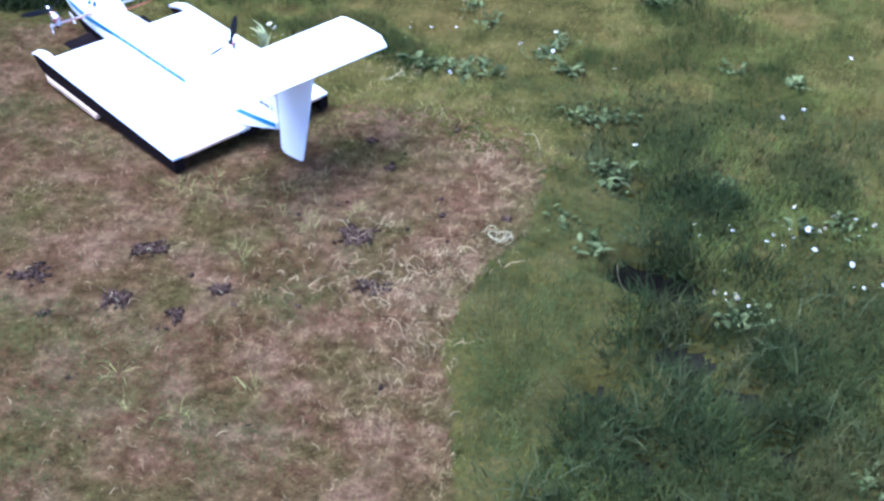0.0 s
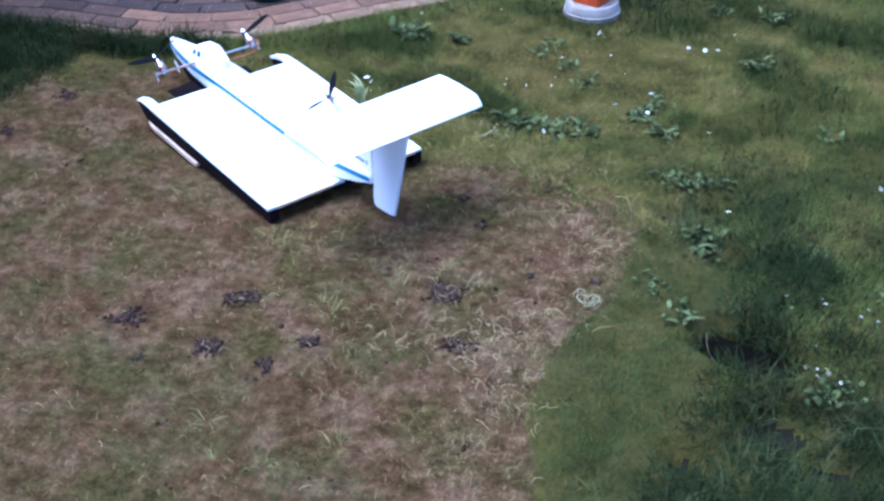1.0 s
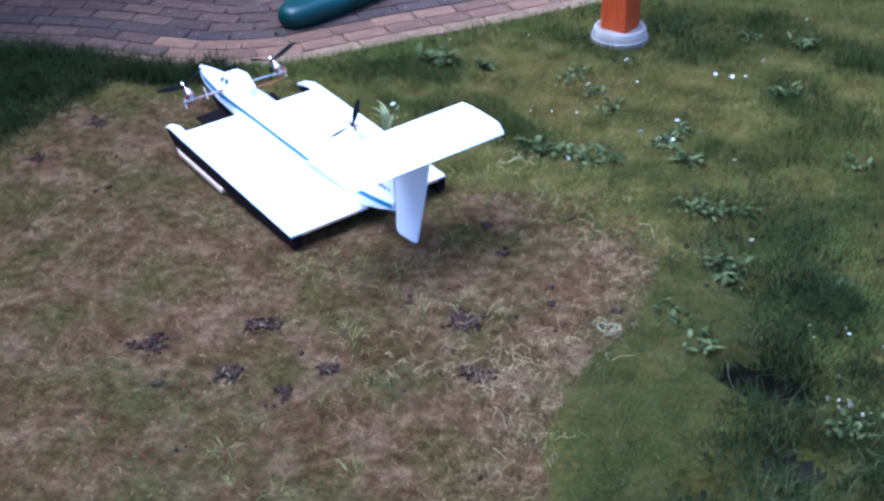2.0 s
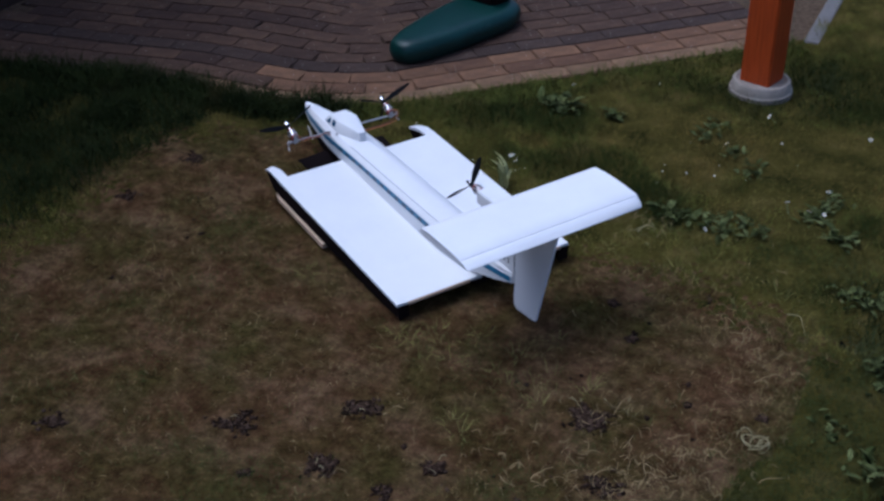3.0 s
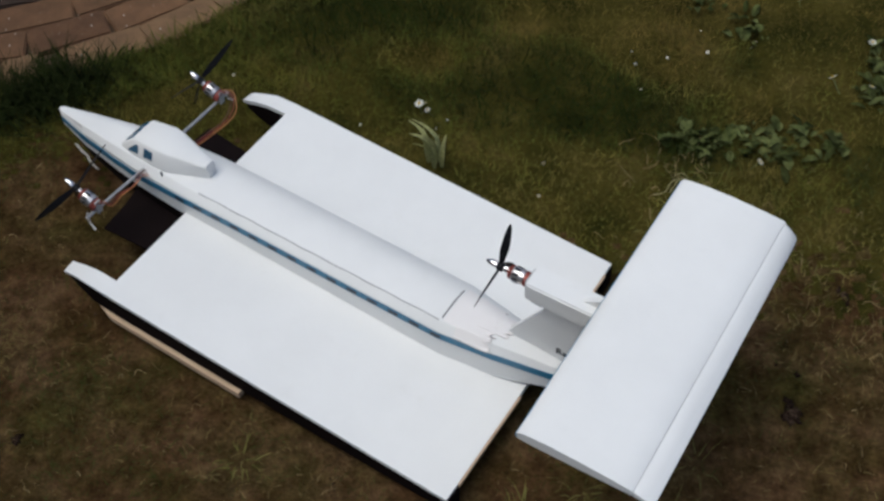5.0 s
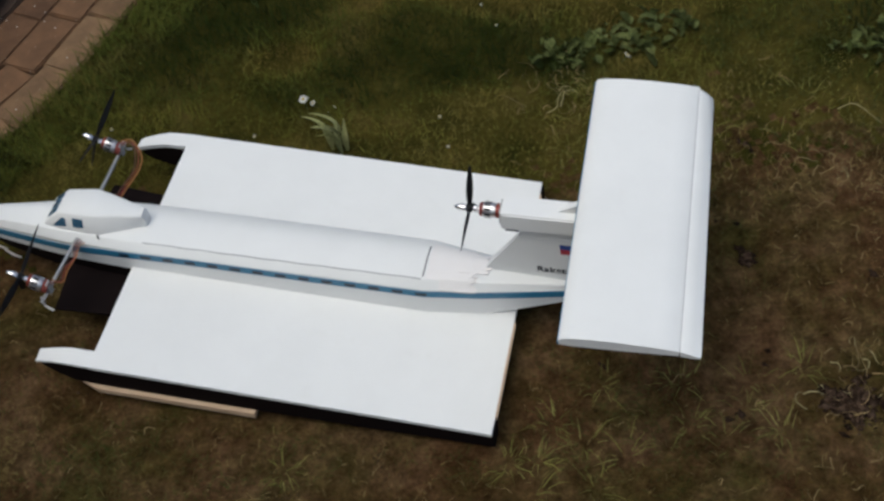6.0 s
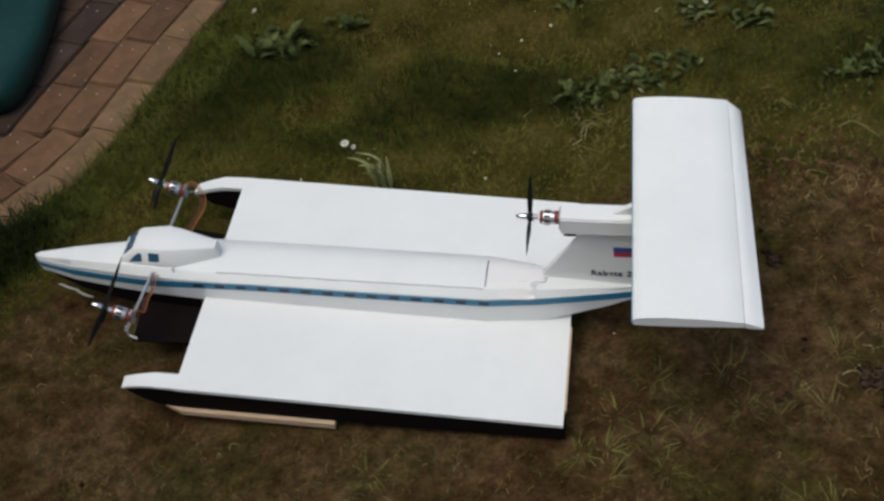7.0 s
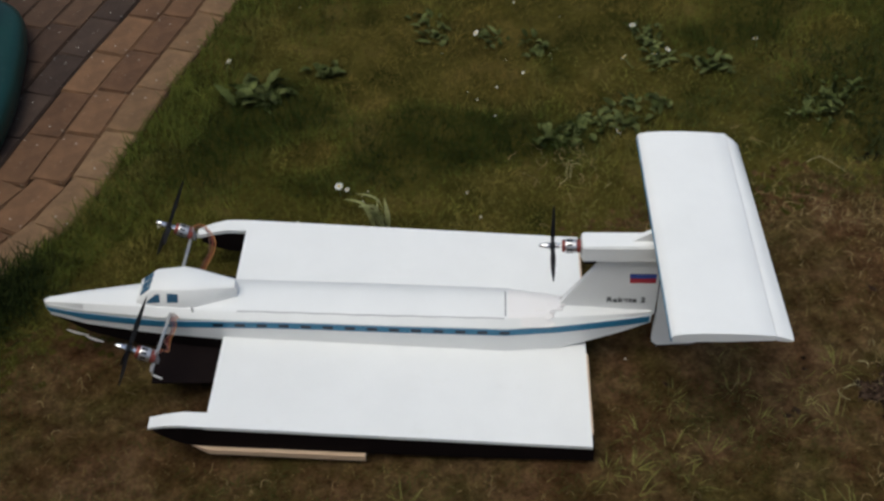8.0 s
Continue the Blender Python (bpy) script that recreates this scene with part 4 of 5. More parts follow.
        cap = [[(x, s * yo, zt), (x, s * yi, zt), (x, s * yi, zt - 0.010), (x, s * yo, zt - 0.006)] for x, yo, yi, zt, zb in rows[3:-1]] + [[(0.923, s * (rim - 0.011), 0.085), (0.923, s * (rim - 0.038), 0.0885), (0.922, s * (rim - 0.038), 0.0815), (0.922, s * (rim - 0.011), 0.0800)]]
        flo = soften(part("float", loft(cap), WHITE, craft, "side float with a white dropped nose"))
        low = [[(x, s * (yo - 0.0012), zt - (0.0062 if x > 0.8 else 0.0086)), (x, s * yi, zt - (0.0102 if x > 0.8 else 0.0108)), (x, s * yi, zb), (x, s * (yo - 0.004), zb)] for x, yo, yi, zt, zb in rows[:-1]]
        part("float_side", loft(low), BLACK_HULL, flo, "black painted float side")
        skid = [[(x, s * yo, zb), (x, s * (yo - 0.016), zb), (x, s * (yo - 0.016), zb - h), (x, s * yo, zb - h)] for x, yo, zb, h in ((0.840, 0.3095, 0.0392, 0.004), (0.800, 0.3225, 0.0360, 0.013), (0.474, 0.3225, 0.0200, 0.015))]
        part("skid", bevelled(loft(skid), 0.001, 1), PINE, flo, "pale pine skid strip")
    # cockpit
    rings = []
    for x in (0.986, 0.968, 0.945, 0.915, 0.885, 0.858, 0.815, 0.772, 0.768):
        hb, zb, hr, zr = canopy_row(x)
        half = [(x, hb, zb - 0.004), (x, hb, zb), (x, hr + 0.001, zr - 0.003), (x, hr - 0.003, zr)]
        rings.append([*half, *[(a, -b, c) for a, b, c in reversed(half)]])
    cockpit = soften(part("cockpit", loft(rings), WHITE, craft, "white raised cockpit with dark blue windows"))
    for s in (1, -1):
        part("side_window", cockpit_film([(0.963, 0.34), (0.931, 0.34), (0.930, 0.74), (0.938, 0.76), (0.953, 0.56)], s), GLASS_BLUE, cockpit, "blue film window")
        part("side_window", cockpit_film([(0.915, 0.36), (0.891, 0.38), (0.889, 0.78), (0.913, 0.80)], s), GLASS_BLUE, cockpit, "blue film window")
    for y0, y1 in ((-0.027, -0.0125), (-0.0070, 0.0070), (0.0125, 0.027)):
        rows = []
        for dz in (-0.001, 0.0013):
            rows.append([(x + dz, y, zr + dz) for x, y, zr in ((0.976, y0, 0.1900), (0.976, y1, 0.1900), (0.953, y1 * 0.92, 0.2087), (0.953, y0 * 0.92, 0.2087))])
        part("windscreen_pane", loft(rows), GLASS_BLUE, cockpit, "blue film windscreen")
    part("hatch_pin", moved(turned([(0.160, 0.0022), (0.182, 0.0022), (0.183, 0.001)], "z", 8), Matrix.Translation((0.860, 0.054, 0.0))), ROD, body)
    # hatch seam and torn tape on the top
    seam = [[(x, y, roof(x, y) + d) for x, d in ((0.1840, -0.002), (0.1840, 0.0012), (0.1815, 0.0012), (0.1815, -0.002))] for y in (-0.032, -0.02, 0.0, 0.02, 0.043, 0.046)]
    part("hatch_seam", loft(seam), SEAM, body, "dark open hatch seam")
    line = []
    for k in range(30):
        x = 0.764 - k * (0.764 - 0.186) / 29
        half, zs, inner, zt, zr, _ = fuse(x)
        y = inner + 0.0006 * math.sin(11 * x * 7)
        line.append([(x, y + 0.0011, zt - 0.0030), (x, y + 0.0014, zt + 0.0003), (x, y - 0.0006, zt + 0.0014), (x, y - 0.0010, zt - 0.0030)])
    part("lid_seam", loft(line), LID_SEAM, body, "thin grey seam of the top lid")
    rng = random.Random(5)
    for x0, x1, ya, yb, d in ((0.178, 0.085, -0.042, 0.050, 0.0016), (0.150, 0.082, 0.034, 0.064, 0.0030), (0.120, 0.058, -0.030, 0.026, 0.0030)):
        n, top, low = 12, [], []
        for k in range(n + 1):
            f = k / n
            xe, xs_ = x1 + rng.uniform(-0.008, 0.008), x0 - rng.uniform(0, 0.002)
            y = ya + (yb - ya) * f
            sc = fuse(x1)[0] / 0.068
            top.append((xs_, y, xe, y * min(1.0, sc * 1.15)))
        bm = bmesh.new()
        cols = [[bm.verts.new((xa + (xb - xa) * t, y0 + (y1 - y0) * t, roof(xa + (xb - xa) * t, y0 + (y1 - y0) * t) + d + (0.0022 if t == 1 else 0.0))) for t in (0, 0.4, 0.85, 1)] for xa, y0, xb, y1 in top]
        for a, b in zip(cols, cols[1:]):
            for i in range(3):
                bm.faces.new((a[i], a[i + 1], b[i + 1], b[i]))
        low = bmesh.ops.extrude_face_region(bm, geom=bm.faces[:])
        for v in low["geom"]:
            if isinstance(v, bmesh.types.BMVert):
                v.co.z -= 0.004
        part("tape", bm, WHITE_TAPE, body, "torn white tape over the rear deck")
    # fin and rudder
    fin = part("fin", bevelled(prism([(0.068, 0.146), (0.045, 0.186), (-0.004, 0.262), (-0.012, 0.302), (-0.118, 0.368), (-0.144, 0.368), (-0.144, 0.122), (-0.10, 0.130), (0.0, 0.142)], -0.0055, 0.0055), 0.0018, 2), WHITE, craft, "white fin under the tailplane")
    for k, m in enumerate((FLAG_WHITE, FLAG_BLUE, FLAG_RED)):
        part("flag_band", prism([(-0.079 - 0.0012 * k, 0.2625 - 0.0140 * k), (-0.137 - 0.0004 * k, 0.2625 - 0.0140 * k), (-0.137 - 0.0004 * k, 0.2485 - 0.0140 * k), (-0.080 - 0.0012 * k, 0.2485 - 0.0140 * k)], 0.0050, 0.0065), m, fin, "band of a white, blue and red flag sticker")
    text = bpy.data.curves.new("lettering", "FONT")
    text.body, text.size, text.extrude, text.space_character, text.offset = "Raketa 2", 0.0215, 0.0003, 1.12, 0.0006
    holder = new("lettering_source", text)
    bpy.context.view_layer.update()
    me = bpy.data.meshes.new_from_object(holder.evaluated_get(bpy.context.evaluated_depsgraph_get()))
    bpy.data.objects.remove(holder)
    me.transform(Matrix(((-1, 0, 0, -0.036), (0, 0, 1, 0.0060), (0, 1, 0, 0.1610), (0, 0, 0, 1))))
    me.materials.clear()
    me.materials.append(INK)
    letters = new("lettering", me)
    letters.parent = fin
    tagged(letters, "small dark printed lettering")
    hinge = Matrix.Translation((-0.148, 0, 0)) @ Matrix.Rotation(radians(2.5), 4, "Z") @ Matrix.Translation((0.148, 0, 0))
    part("rudder", bevelled(moved(prism([(-0.148, 0.366), (-0.148, 0.150), (-0.150, 0.130), (-0.149, 0.116), (-0.148, 0.100), (-0.145, 0.060), (-0.147, 0.032), (-0.160, 0.020), (-0.235, 0.022), (-0.248, 0.026), (-0.316, 0.300), (-0.330, 0.364)], -0.0040, 0.0040), hinge), 0.0015, 2), WHITE, craft, "white foam rudder reaching almost to the grass")
    part("hinge_seam", prism([(-0.1445, 0.16), (-0.1475, 0.16), (-0.1475, 0.36), (-0.1445, 0.36)], -0.003, 0.003), SEAM, fin)
    # nacelle and rear motor
    nac = part("nacelle", bevelled(box((-0.140, -0.0245, 0.2990), (0.026, 0.0245, 0.3420)), 0.003, 2), WHITE, craft, "white boxed motor pod on the fin")
    for s in (-1,):
        part("gusset", prism([(-0.085, 0.340), (-0.135, 0.340), (-0.135, 0.368)], s * 0.012 - 0.003, s * 0.012 + 0.003), WHITE, nac)
    # small dark block below the pod's front end
    part("cable_block", bevelled(box((-0.006, -0.012, 0.2800), (0.020, 0.012, 0.2995)), 0.002, 1), BLACK_HULL, nac, "dark block under the front of the pod")
    part("motor_mount", box((0.026, -0.017, 0.3050), (0.029, 0.017, 0.3390), 0.001), ROD, nac)
    build_motor(craft, "rear_motor", (0.058, 0.0, 0.3230), 0.090, -11, 0.029, 0, -1)
    # tailplane, set a degree off square
    yaw = Matrix.Translation((-0.23, 0, 0)) @ Matrix.Rotation(radians(1.1), 4, "Z") @ Matrix.Translation((0.23, 0, 0))
    top = ((-0.1150, 0.3790), (-0.1190, 0.3845), (-0.1350, 0.3880), (-0.1700, 0.3902), (-0.2200, 0.3893), (-0.2700, 0.3862), (-0.3085, 0.3822), (-0.3100, 0.3808))
    low = ((-0.3100, 0.3700), (-0.2200, 0.3675), (-0.1350, 0.3670), (-0.1170, 0.3690))
    tail = soften(part("tailplane", moved(prism([*top, *low], -0.3020, 0.3035), yaw), WHITE, craft, "white cambered tailplane on top of the fin"))
    part("leading_edge", moved(prism([(-0.1135, 0.3700), (-0.1135, 0.3775), (-0.1165, 0.3800), (-0.1180, 0.3685)], -0.3015, 0.3030), yaw), BLUE, tail, "blue leading edge strip")
    flap = []
    for y, cut in ((-0.3020, 0.008), (-0.2990, 0.0035), (-0.2940, 0.001), (-0.2850, 0.0), (0.0, 0.0), (0.2950, 0.0), (0.3035, 0.0015)):
        chop = 0.0040 - 0.0030 * y / 0.3
        flap.append([(x if x > -0.315 else x + cut + chop * (x + 0.315) / -0.0316, y, z + (0.0035 * y / 0.3 - 0.0035) * (x + 0.311) / -0.035 * 1.5) for x, z in ((-0.3112, 0.3802), (-0.3150, 0.3812), (-0.3320 - 0.6 * cut, 0.3755), (-0.3462, 0.3695), (-0.3466, 0.3675), (-0.3320 - 0.6 * cut, 0.3668), (-0.3150, 0.3690), (-0.3115, 0.3705))])
    soften(part("elevator", moved(loft(flap), yaw), WHITE, tail, "white hinged elevator with a rounded far corner"))
    part("hinge_line", moved(box((-0.3118, -0.298, 0.3715), (-0.3095, 0.299, 0.3790)), yaw), LID_SEAM, tail)
    # front motors on their arms
    for s in (1, -1):
        part("arm", tube([(0.908, s * 0.045, 0.166), (0.911 + 0.003 * s, s * 0.14, 0.1645), (0.914 + 0.005 * s, s * 0.218, 0.162)], 0.0036, 10), ROD, craft, "grey rod that carries a front motor")
        mount = part("motor_mount", box((0.9035 + 0.005 * s, s * 0.188 - 0.007, 0.158), (0.9075 + 0.005 * s, s * 0.188 + 0.007, 0.190), 0.001), ROD, craft)
        part("clamp", tube([(0.914 + 0.005 * s, s * 0.212, 0.172), (0.914 + 0.005 * s, s * 0.214, 0.146), (0.899, s * 0.220, 0.142)], 0.0022, 6), ROD, mount)
        build_motor(craft, "front_motor", (0.937 + 0.005 * s, s * 0.188, 0.1875), 0.116, 10 if s > 0 else 144, 0.025, 25, s)
        for k, m in enumerate((WIRE_ORANGE, WIRE_RED, WIRE_BROWN)):
            j = 0.006 * (k - 1)
            if s > 0:
                pts = [(0.902, 0.186 + j, 0.190), (0.890, 0.172, 0.178 + j), (0.898 + j, 0.140, 0.172), (0.892 + j, 0.105, 0.169 - j), (0.899 + j, 0.078, 0.171), (0.893 + j, 0.052, 0.160 + j)]
            else:
                pts = [(0.902, -0.190 + j, 0.190), (0.880, -0.200 + j, 0.186), (0.858 + j, -0.178, 0.176 + j), (0.852 + j, -0.140, 0.166), (0.862 + j, -0.100, 0.160), (0.872 + j, -0.055, 0.155)]
            part("wire", tube(curve_points(pts, 5), 0.0011, 6), m, craft)
    craft.matrix_world = pose(*MODEL_AT, 0, 0, MODEL_TURN)
    return craft


craft = build_craft()


# ---- post on its base ----
def build_post():
    post = tagged(new("timber_post"), "square orange stained timber post standing in a round base", "post")
    part("shaft", bevelled(box((-0.064, -0.063, 0.040), (0.064, 0.063, 2.30)), 0.006, 3), TIMBER, post)
    post.matrix_world = pose(0.027, 5.657, 0.0, 0, 0, -16)
    base = tagged(new("post_base"), "pale grey round concrete post base in the grass", "post base")
    ring = turned([(-0.03, 0.130), (0.004, 0.1355), (0.021, 0.1345), (0.025, 0.1290), (0.056, 0.1225), (0.061, 0.1180), (0.061, 0.1080), (0.054, 0.1040), (0.048, 0.090), (0.048, 0.001)], "z", 48)
    soften(part("ring", ring, CONCRETE, base))
    base.matrix_world = pose(0.033, 5.632, 0.0) @ Matrix.Diagonal((0.93, 0.93, 1.0, 1.0))
    return post


build_post()


# ---- green plastic slab on the paving ----
def build_slab():
    slab = tagged(new("plastic_base"), "dark green moulded plastic base with rounded end on the paving", "plastic base")

    def outline(grow, z):
        pts = []
        for k in range(48):
            a = k * math.tau / 48
            u = math.copysign(abs(math.cos(a)) ** 0.70, math.cos(a)) * (0.37 + grow)
            w = math.copysign(abs(math.sin(a)) ** 0.62, math.sin(a)) * (0.146 + 0.045 * u / 0.37 + grow)
            pts.append((u, w, z))
        return pts

    rings = [outline(g, z) for g, z in ((-0.045, 0.0), (-0.016, 0.006), (-0.004, 0.024), (0.0, 0.046), (-0.004, 0.068), (-0.016, 0.086), (-0.034, 0.095), (-0.060, 0.098), (-0.10, 0.0985))]
    body = soften(part("body", loft(rings), GREEN_PLASTIC, slab))
    part("socket", bevelled(box((0.20, -0.075, 0.085), (0.345, 0.145, 0.20)), 0.02, 3), BLACK_HULL, body, "dark raised block at the end")
    slab.matrix_world = pose(-1.330, 5.620, 0.006, 0, 0, 75)
    return slab


build_slab()


# ---- straw, soil crumbs ----
def strands(name, places, per, spread, length, material, label, seed, thicker=1.0):
    """Curled dead stems lying about some places: thin ribbons of six steps."""
    rng = np.random.RandomState(seed)
    at = np.repeat(np.array(places), per, axis=0)
    n = len(at)
    x, y = at[:, 0] + spread * rng.normal(0, 1, n), at[:, 1] + spread * rng.normal(0, 1, n)
    ok = ~under_model(x, y) & (paved(x, y) < -0.02)
    x, y = x[ok], y[ok]
    n, steps = len(x), 9
    turn, bend, hook = rng.rand(n) * math.tau, rng.normal(0, 0.7, n), rng.normal(0, 1.3, n)
    ln = length * (0.35 + 1.3 * rng.rand(n) ** 1.5)
    rows, px, py = [], x.copy(), y.copy()
    arch, thick = 0.003 + 0.016 * rng.rand(n), rng.rand(n)
    wander = np.zeros(n)
    for k in range(steps):
        f = k / (steps - 1)
        wander = wander + rng.normal(0, 0.42, n)
        a = turn + bend * f * 1.6 + hook * f * f * f + wander
        if k:
            px, py = px + np.cos(a) * ln / (steps - 1), py + np.sin(a) * ln / (steps - 1)
        z = ground_height(px, py) + 0.006 + arch * np.sin(math.pi * f)
        w = thicker * (0.0007 + 0.0006 * thick) * (1 - 0.6 * f)
        nx, ny = -np.sin(a) * w, np.cos(a) * w
        rows += [np.stack([px - nx, py - ny, z], -1), np.stack([px + nx, py + ny, z + 0.0008], -1)]
    co = np.stack(rows, 1).reshape(-1, 3)
    q = np.concatenate([np.arange(n)[:, None] * 2 * steps + np.array([2 * k, 2 * k + 1, 2 * k + 3, 2 * k + 2]) for k in range(steps - 1)])
    me = mesh_of(name, co, q)
    me.materials.append(material)
    return tagged(new(name, me), label, "dead grass", kind="stuff")


STRAW_AT = [(0.16, 3.47), (0.50, 3.50), (0.35, 4.01), (0.48, 3.86), (0.34, 3.38), (0.21, 3.22), (0.30, 3.23), (-0.03, 3.19), (-0.05, 4.47), (0.45, 3.03), (0.30, 3.30), (0.42, 3.35), (0.38, 3.10), (0.12, 3.26)]
strands("straw", STRAW_AT, 25, 0.055, 0.046, STRAW, "bleached curled straw along the worn patch", 41, 0.95)
STEMS_AT = [(-0.07, 4.48), (-0.06, 4.40), (-0.11, 4.41), (-0.14, 4.40), (-0.05, 4.34), (0.36, 4.03), (0.39, 3.98), (0.34, 3.94), (0.14, 3.54), (0.18, 3.52), (0.05, 3.52), (0.46, 4.12), (0.90, 3.52)]
strands("dead_stems", STEMS_AT, 1, 0.022, 0.080, PALE_STRAW, "long bleached bent grass stems", 43, 0.9)
CURLS_AT = [(0.12, 3.55), (0.17, 3.53), (0.20, 3.54), (0.08, 3.50), (0.13, 3.50), (0.05, 3.53), (0.12, 3.45), (0.36, 3.95), (0.36, 3.80), (-0.18, 3.10), (-0.17, 3.12), (-0.46, 3.01), (-0.43, 2.99), (-0.47, 3.23), (-0.74, 3.05)]
strands("straw_curls", CURLS_AT, 1, 0.016, 0.036, PALE_STRAW, "thick pale curls of dead grass on dark soil", 44, 1.1)


def build_curl():
    """Pale ribbons of dead grass wound into loops."""
    curl = tagged(new("dead_grass_curl"), "pale curled loops of dead grass on the worn lawn", "dead grass")
    rng = random.Random(17)
    for k in range(7):
        r, a0 = rng.uniform(0.020, 0.036), rng.uniform(0, math.tau)
        cx, cy = rng.gauss(0, 0.010), rng.gauss(0, 0.008)
        span = rng.uniform(3.4, 5.6)
        pts = [(cx + r * math.cos(a0 + span * f) * (1 - 0.25 * f), cy + 0.85 * r * math.sin(a0 + span * f), 0.012 + 0.020 * math.sin(math.pi * f) + 0.002 * k) for f in [q / 14 for q in range(15)]]
        part("loop", tube(pts, [0.0009 * (1 - 0.5 * abs(2 * q / 14 - 1)) + 0.0002 for q in range(15)], 6), PALE_STRAW, curl)
    for k in range(5):
        a, ln = rng.uniform(-0.4, 0.9), rng.uniform(0.035, 0.065)
        pts = [(ln * f * math.cos(a + 0.5 * f), ln * f * math.sin(a + 0.5 * f), 0.008 + 0.018 * math.sin(math.pi * f)) for f in [q / 8 for q in range(9)]]
        part("stem", tube(pts, 0.0008, 5), PALE_STRAW, curl)
    curl.matrix_world = pose(0.522, 3.523, float(ground_height(np.array([0.522]), np.array([3.523]))[0]))
    return curl


build_curl()
spread_at = [(random.uniform(-1.8, 0.6), random.uniform(2.4, 4.4)) for _ in range(200)]
strands("loose_straw", spread_at, 3, 0.06, 0.024, STRAW, "scattered pale dead stems on the lawn", 42, 0.85)


def crumbs(name, places, seed):
    """Dark crumbled soil: small angular lumps in a few ragged drifts about each place."""
    rng = np.random.RandomState(seed)
    lump = np.array([(0, 0, 1), (1, 0, 0), (0, 1, 0), (-1, 0, 0), (0, -1, 0), (0, 0, -1)], float)
    tri = np.array([(0, 1, 2), (0, 2, 3), (0, 3, 4), (0, 4, 1), (5, 2, 1), (5, 3, 2), (5, 4, 3), (5, 1, 4)])
    co, faces, k = [], [], 0
    for x, y, r, n in places:
        n *= 3 if n > 20 else 1
        drifts = 6 if n > 20 else 1
        way, far = rng.rand(drifts) * math.tau, 0.75 * r * rng.rand(drifts)
        slant, which = rng.rand(drifts) * math.pi, rng.randint(0, drifts, n)
        long, wide = 0.42 * r * rng.normal(0, 1, n), 0.17 * r * rng.normal(0, 1, n)
        a = slant[which]
        px = x + (far * np.cos(way))[which] + long * np.cos(a) - wide * np.sin(a)
        py = y + 0.6 * (far * np.sin(way))[which] + long * np.sin(a) + wide * np.cos(a)
        pz = ground_height(px, py)
        for i in range(n):
            s = 0.0016 + 0.0080 * rng.rand() ** 3.0
            spin = rng.rand() * math.tau
            shape = lump * (0.55 + 0.9 * rng.rand(6, 1)) * (1.25, 0.8, 0.55) * s
            turned_x, turned_y = shape[:, 0] * math.cos(spin) - shape[:, 1] * math.sin(spin), shape[:, 0] * math.sin(spin) + shape[:, 1] * math.cos(spin)
            co.append(np.stack([turned_x + px[i], turned_y + py[i], shape[:, 2] + pz[i] + 0.35 * s], -1))
            faces.append(tri + 6 * k)
            k += 1
    me = mesh_of(name, np.concatenate(co), np.zeros((0, 4), int), np.concatenate(faces))
    me.materials.append(CLOD)
    return tagged(new(name, me), "dark crumbled soil on bare spots of the lawn", "soil", kind="stuff")


crumbs("soil_crumbs", [*[(random.uniform(-1.6, 0.5), random.uniform(2.3, 4.1), 0.035, 5) for _ in range(45)], (0.10, 3.46, 0.060, 420), (-0.18, 3.11, 0.030, 150), (-0.45, 3.00, 0.042, 190), (-0.46, 3.24, 0.060, 190), (-0.74, 3.05, 0.06, 110), (-0.02, 3.99, 0.022, 60), (0.09, 3.85, 0.025, 50),
                       (0.32, 3.62, 0.015, 30), (0.51, 3.65, 0.02, 40), (-1.72, 4.22, 0.05, 90), (-1.75, 3.88, 0.04, 60), (-0.26, 2.98, 0.035, 50), (-0.61, 2.89, 0.02, 40), (-1.18, 2.84, 0.05, 80), (0.24, 4.13, 0.03, 18), (0.22, 3.24, 0.05, 80)], 51)


# ---- weeds and flowers ----
def leaf_mesh(length, width, arch, lobes):
    """A ribbed, arched leaf along +x, folded along its midrib."""
    bm = bmesh.new()
    rows = []
    n = 8
    for k in range(n + 1):
        f = k / n
        w = width * math.sin(math.pi * min(1.0, 0.08 + 0.92 * f) ** 0.8) * (1.0 - 0.28 * lobes * (k % 2)) + 0.0008
        z = arch * length * math.sin(math.pi * f * 0.85)
        rows.append([bm.verts.new((f * length, s * w, z + 0.25 * abs(s) * w)) for s in (-1, 0, 1)])
    for a, b in zip(rows, rows[1:]):
        for i in range(2):
            bm.faces.new((a[i], a[i + 1], b[i + 1], b[i]))
    bmesh.ops.solidify(bm, geom=bm.faces[:], thickness=0.0006)
    me = bpy.data.meshes.new("leaf")
    bm.to_mesh(me)
    bm.free()
    return me


LEAVES = [leaf_mesh(0.052, 0.0120, 0.16, 0.8), leaf_mesh(0.040, 0.0125, 0.22, 0.3), leaf_mesh(0.062, 0.0100, 0.12, 1.2), leaf_mesh(0.034, 0.0125, 0.30, 0.2)]
DOCK_LEAVES = [leaf_mesh(0.105, 0.0090, 0.24, 0), leaf_mesh(0.118, 0.0055, 0.34, 0), leaf_mesh(0.092, 0.0075, 0.26, 0)]
for me_ in LEAVES:
    me_.materials.append(LEAF)
for me_ in DOCK_LEAVES:
    me_.materials.append(LEAF_PALE)


def ground_at(x, y):
    return float(ground_height(np.array([x]), np.array([y]))[0])


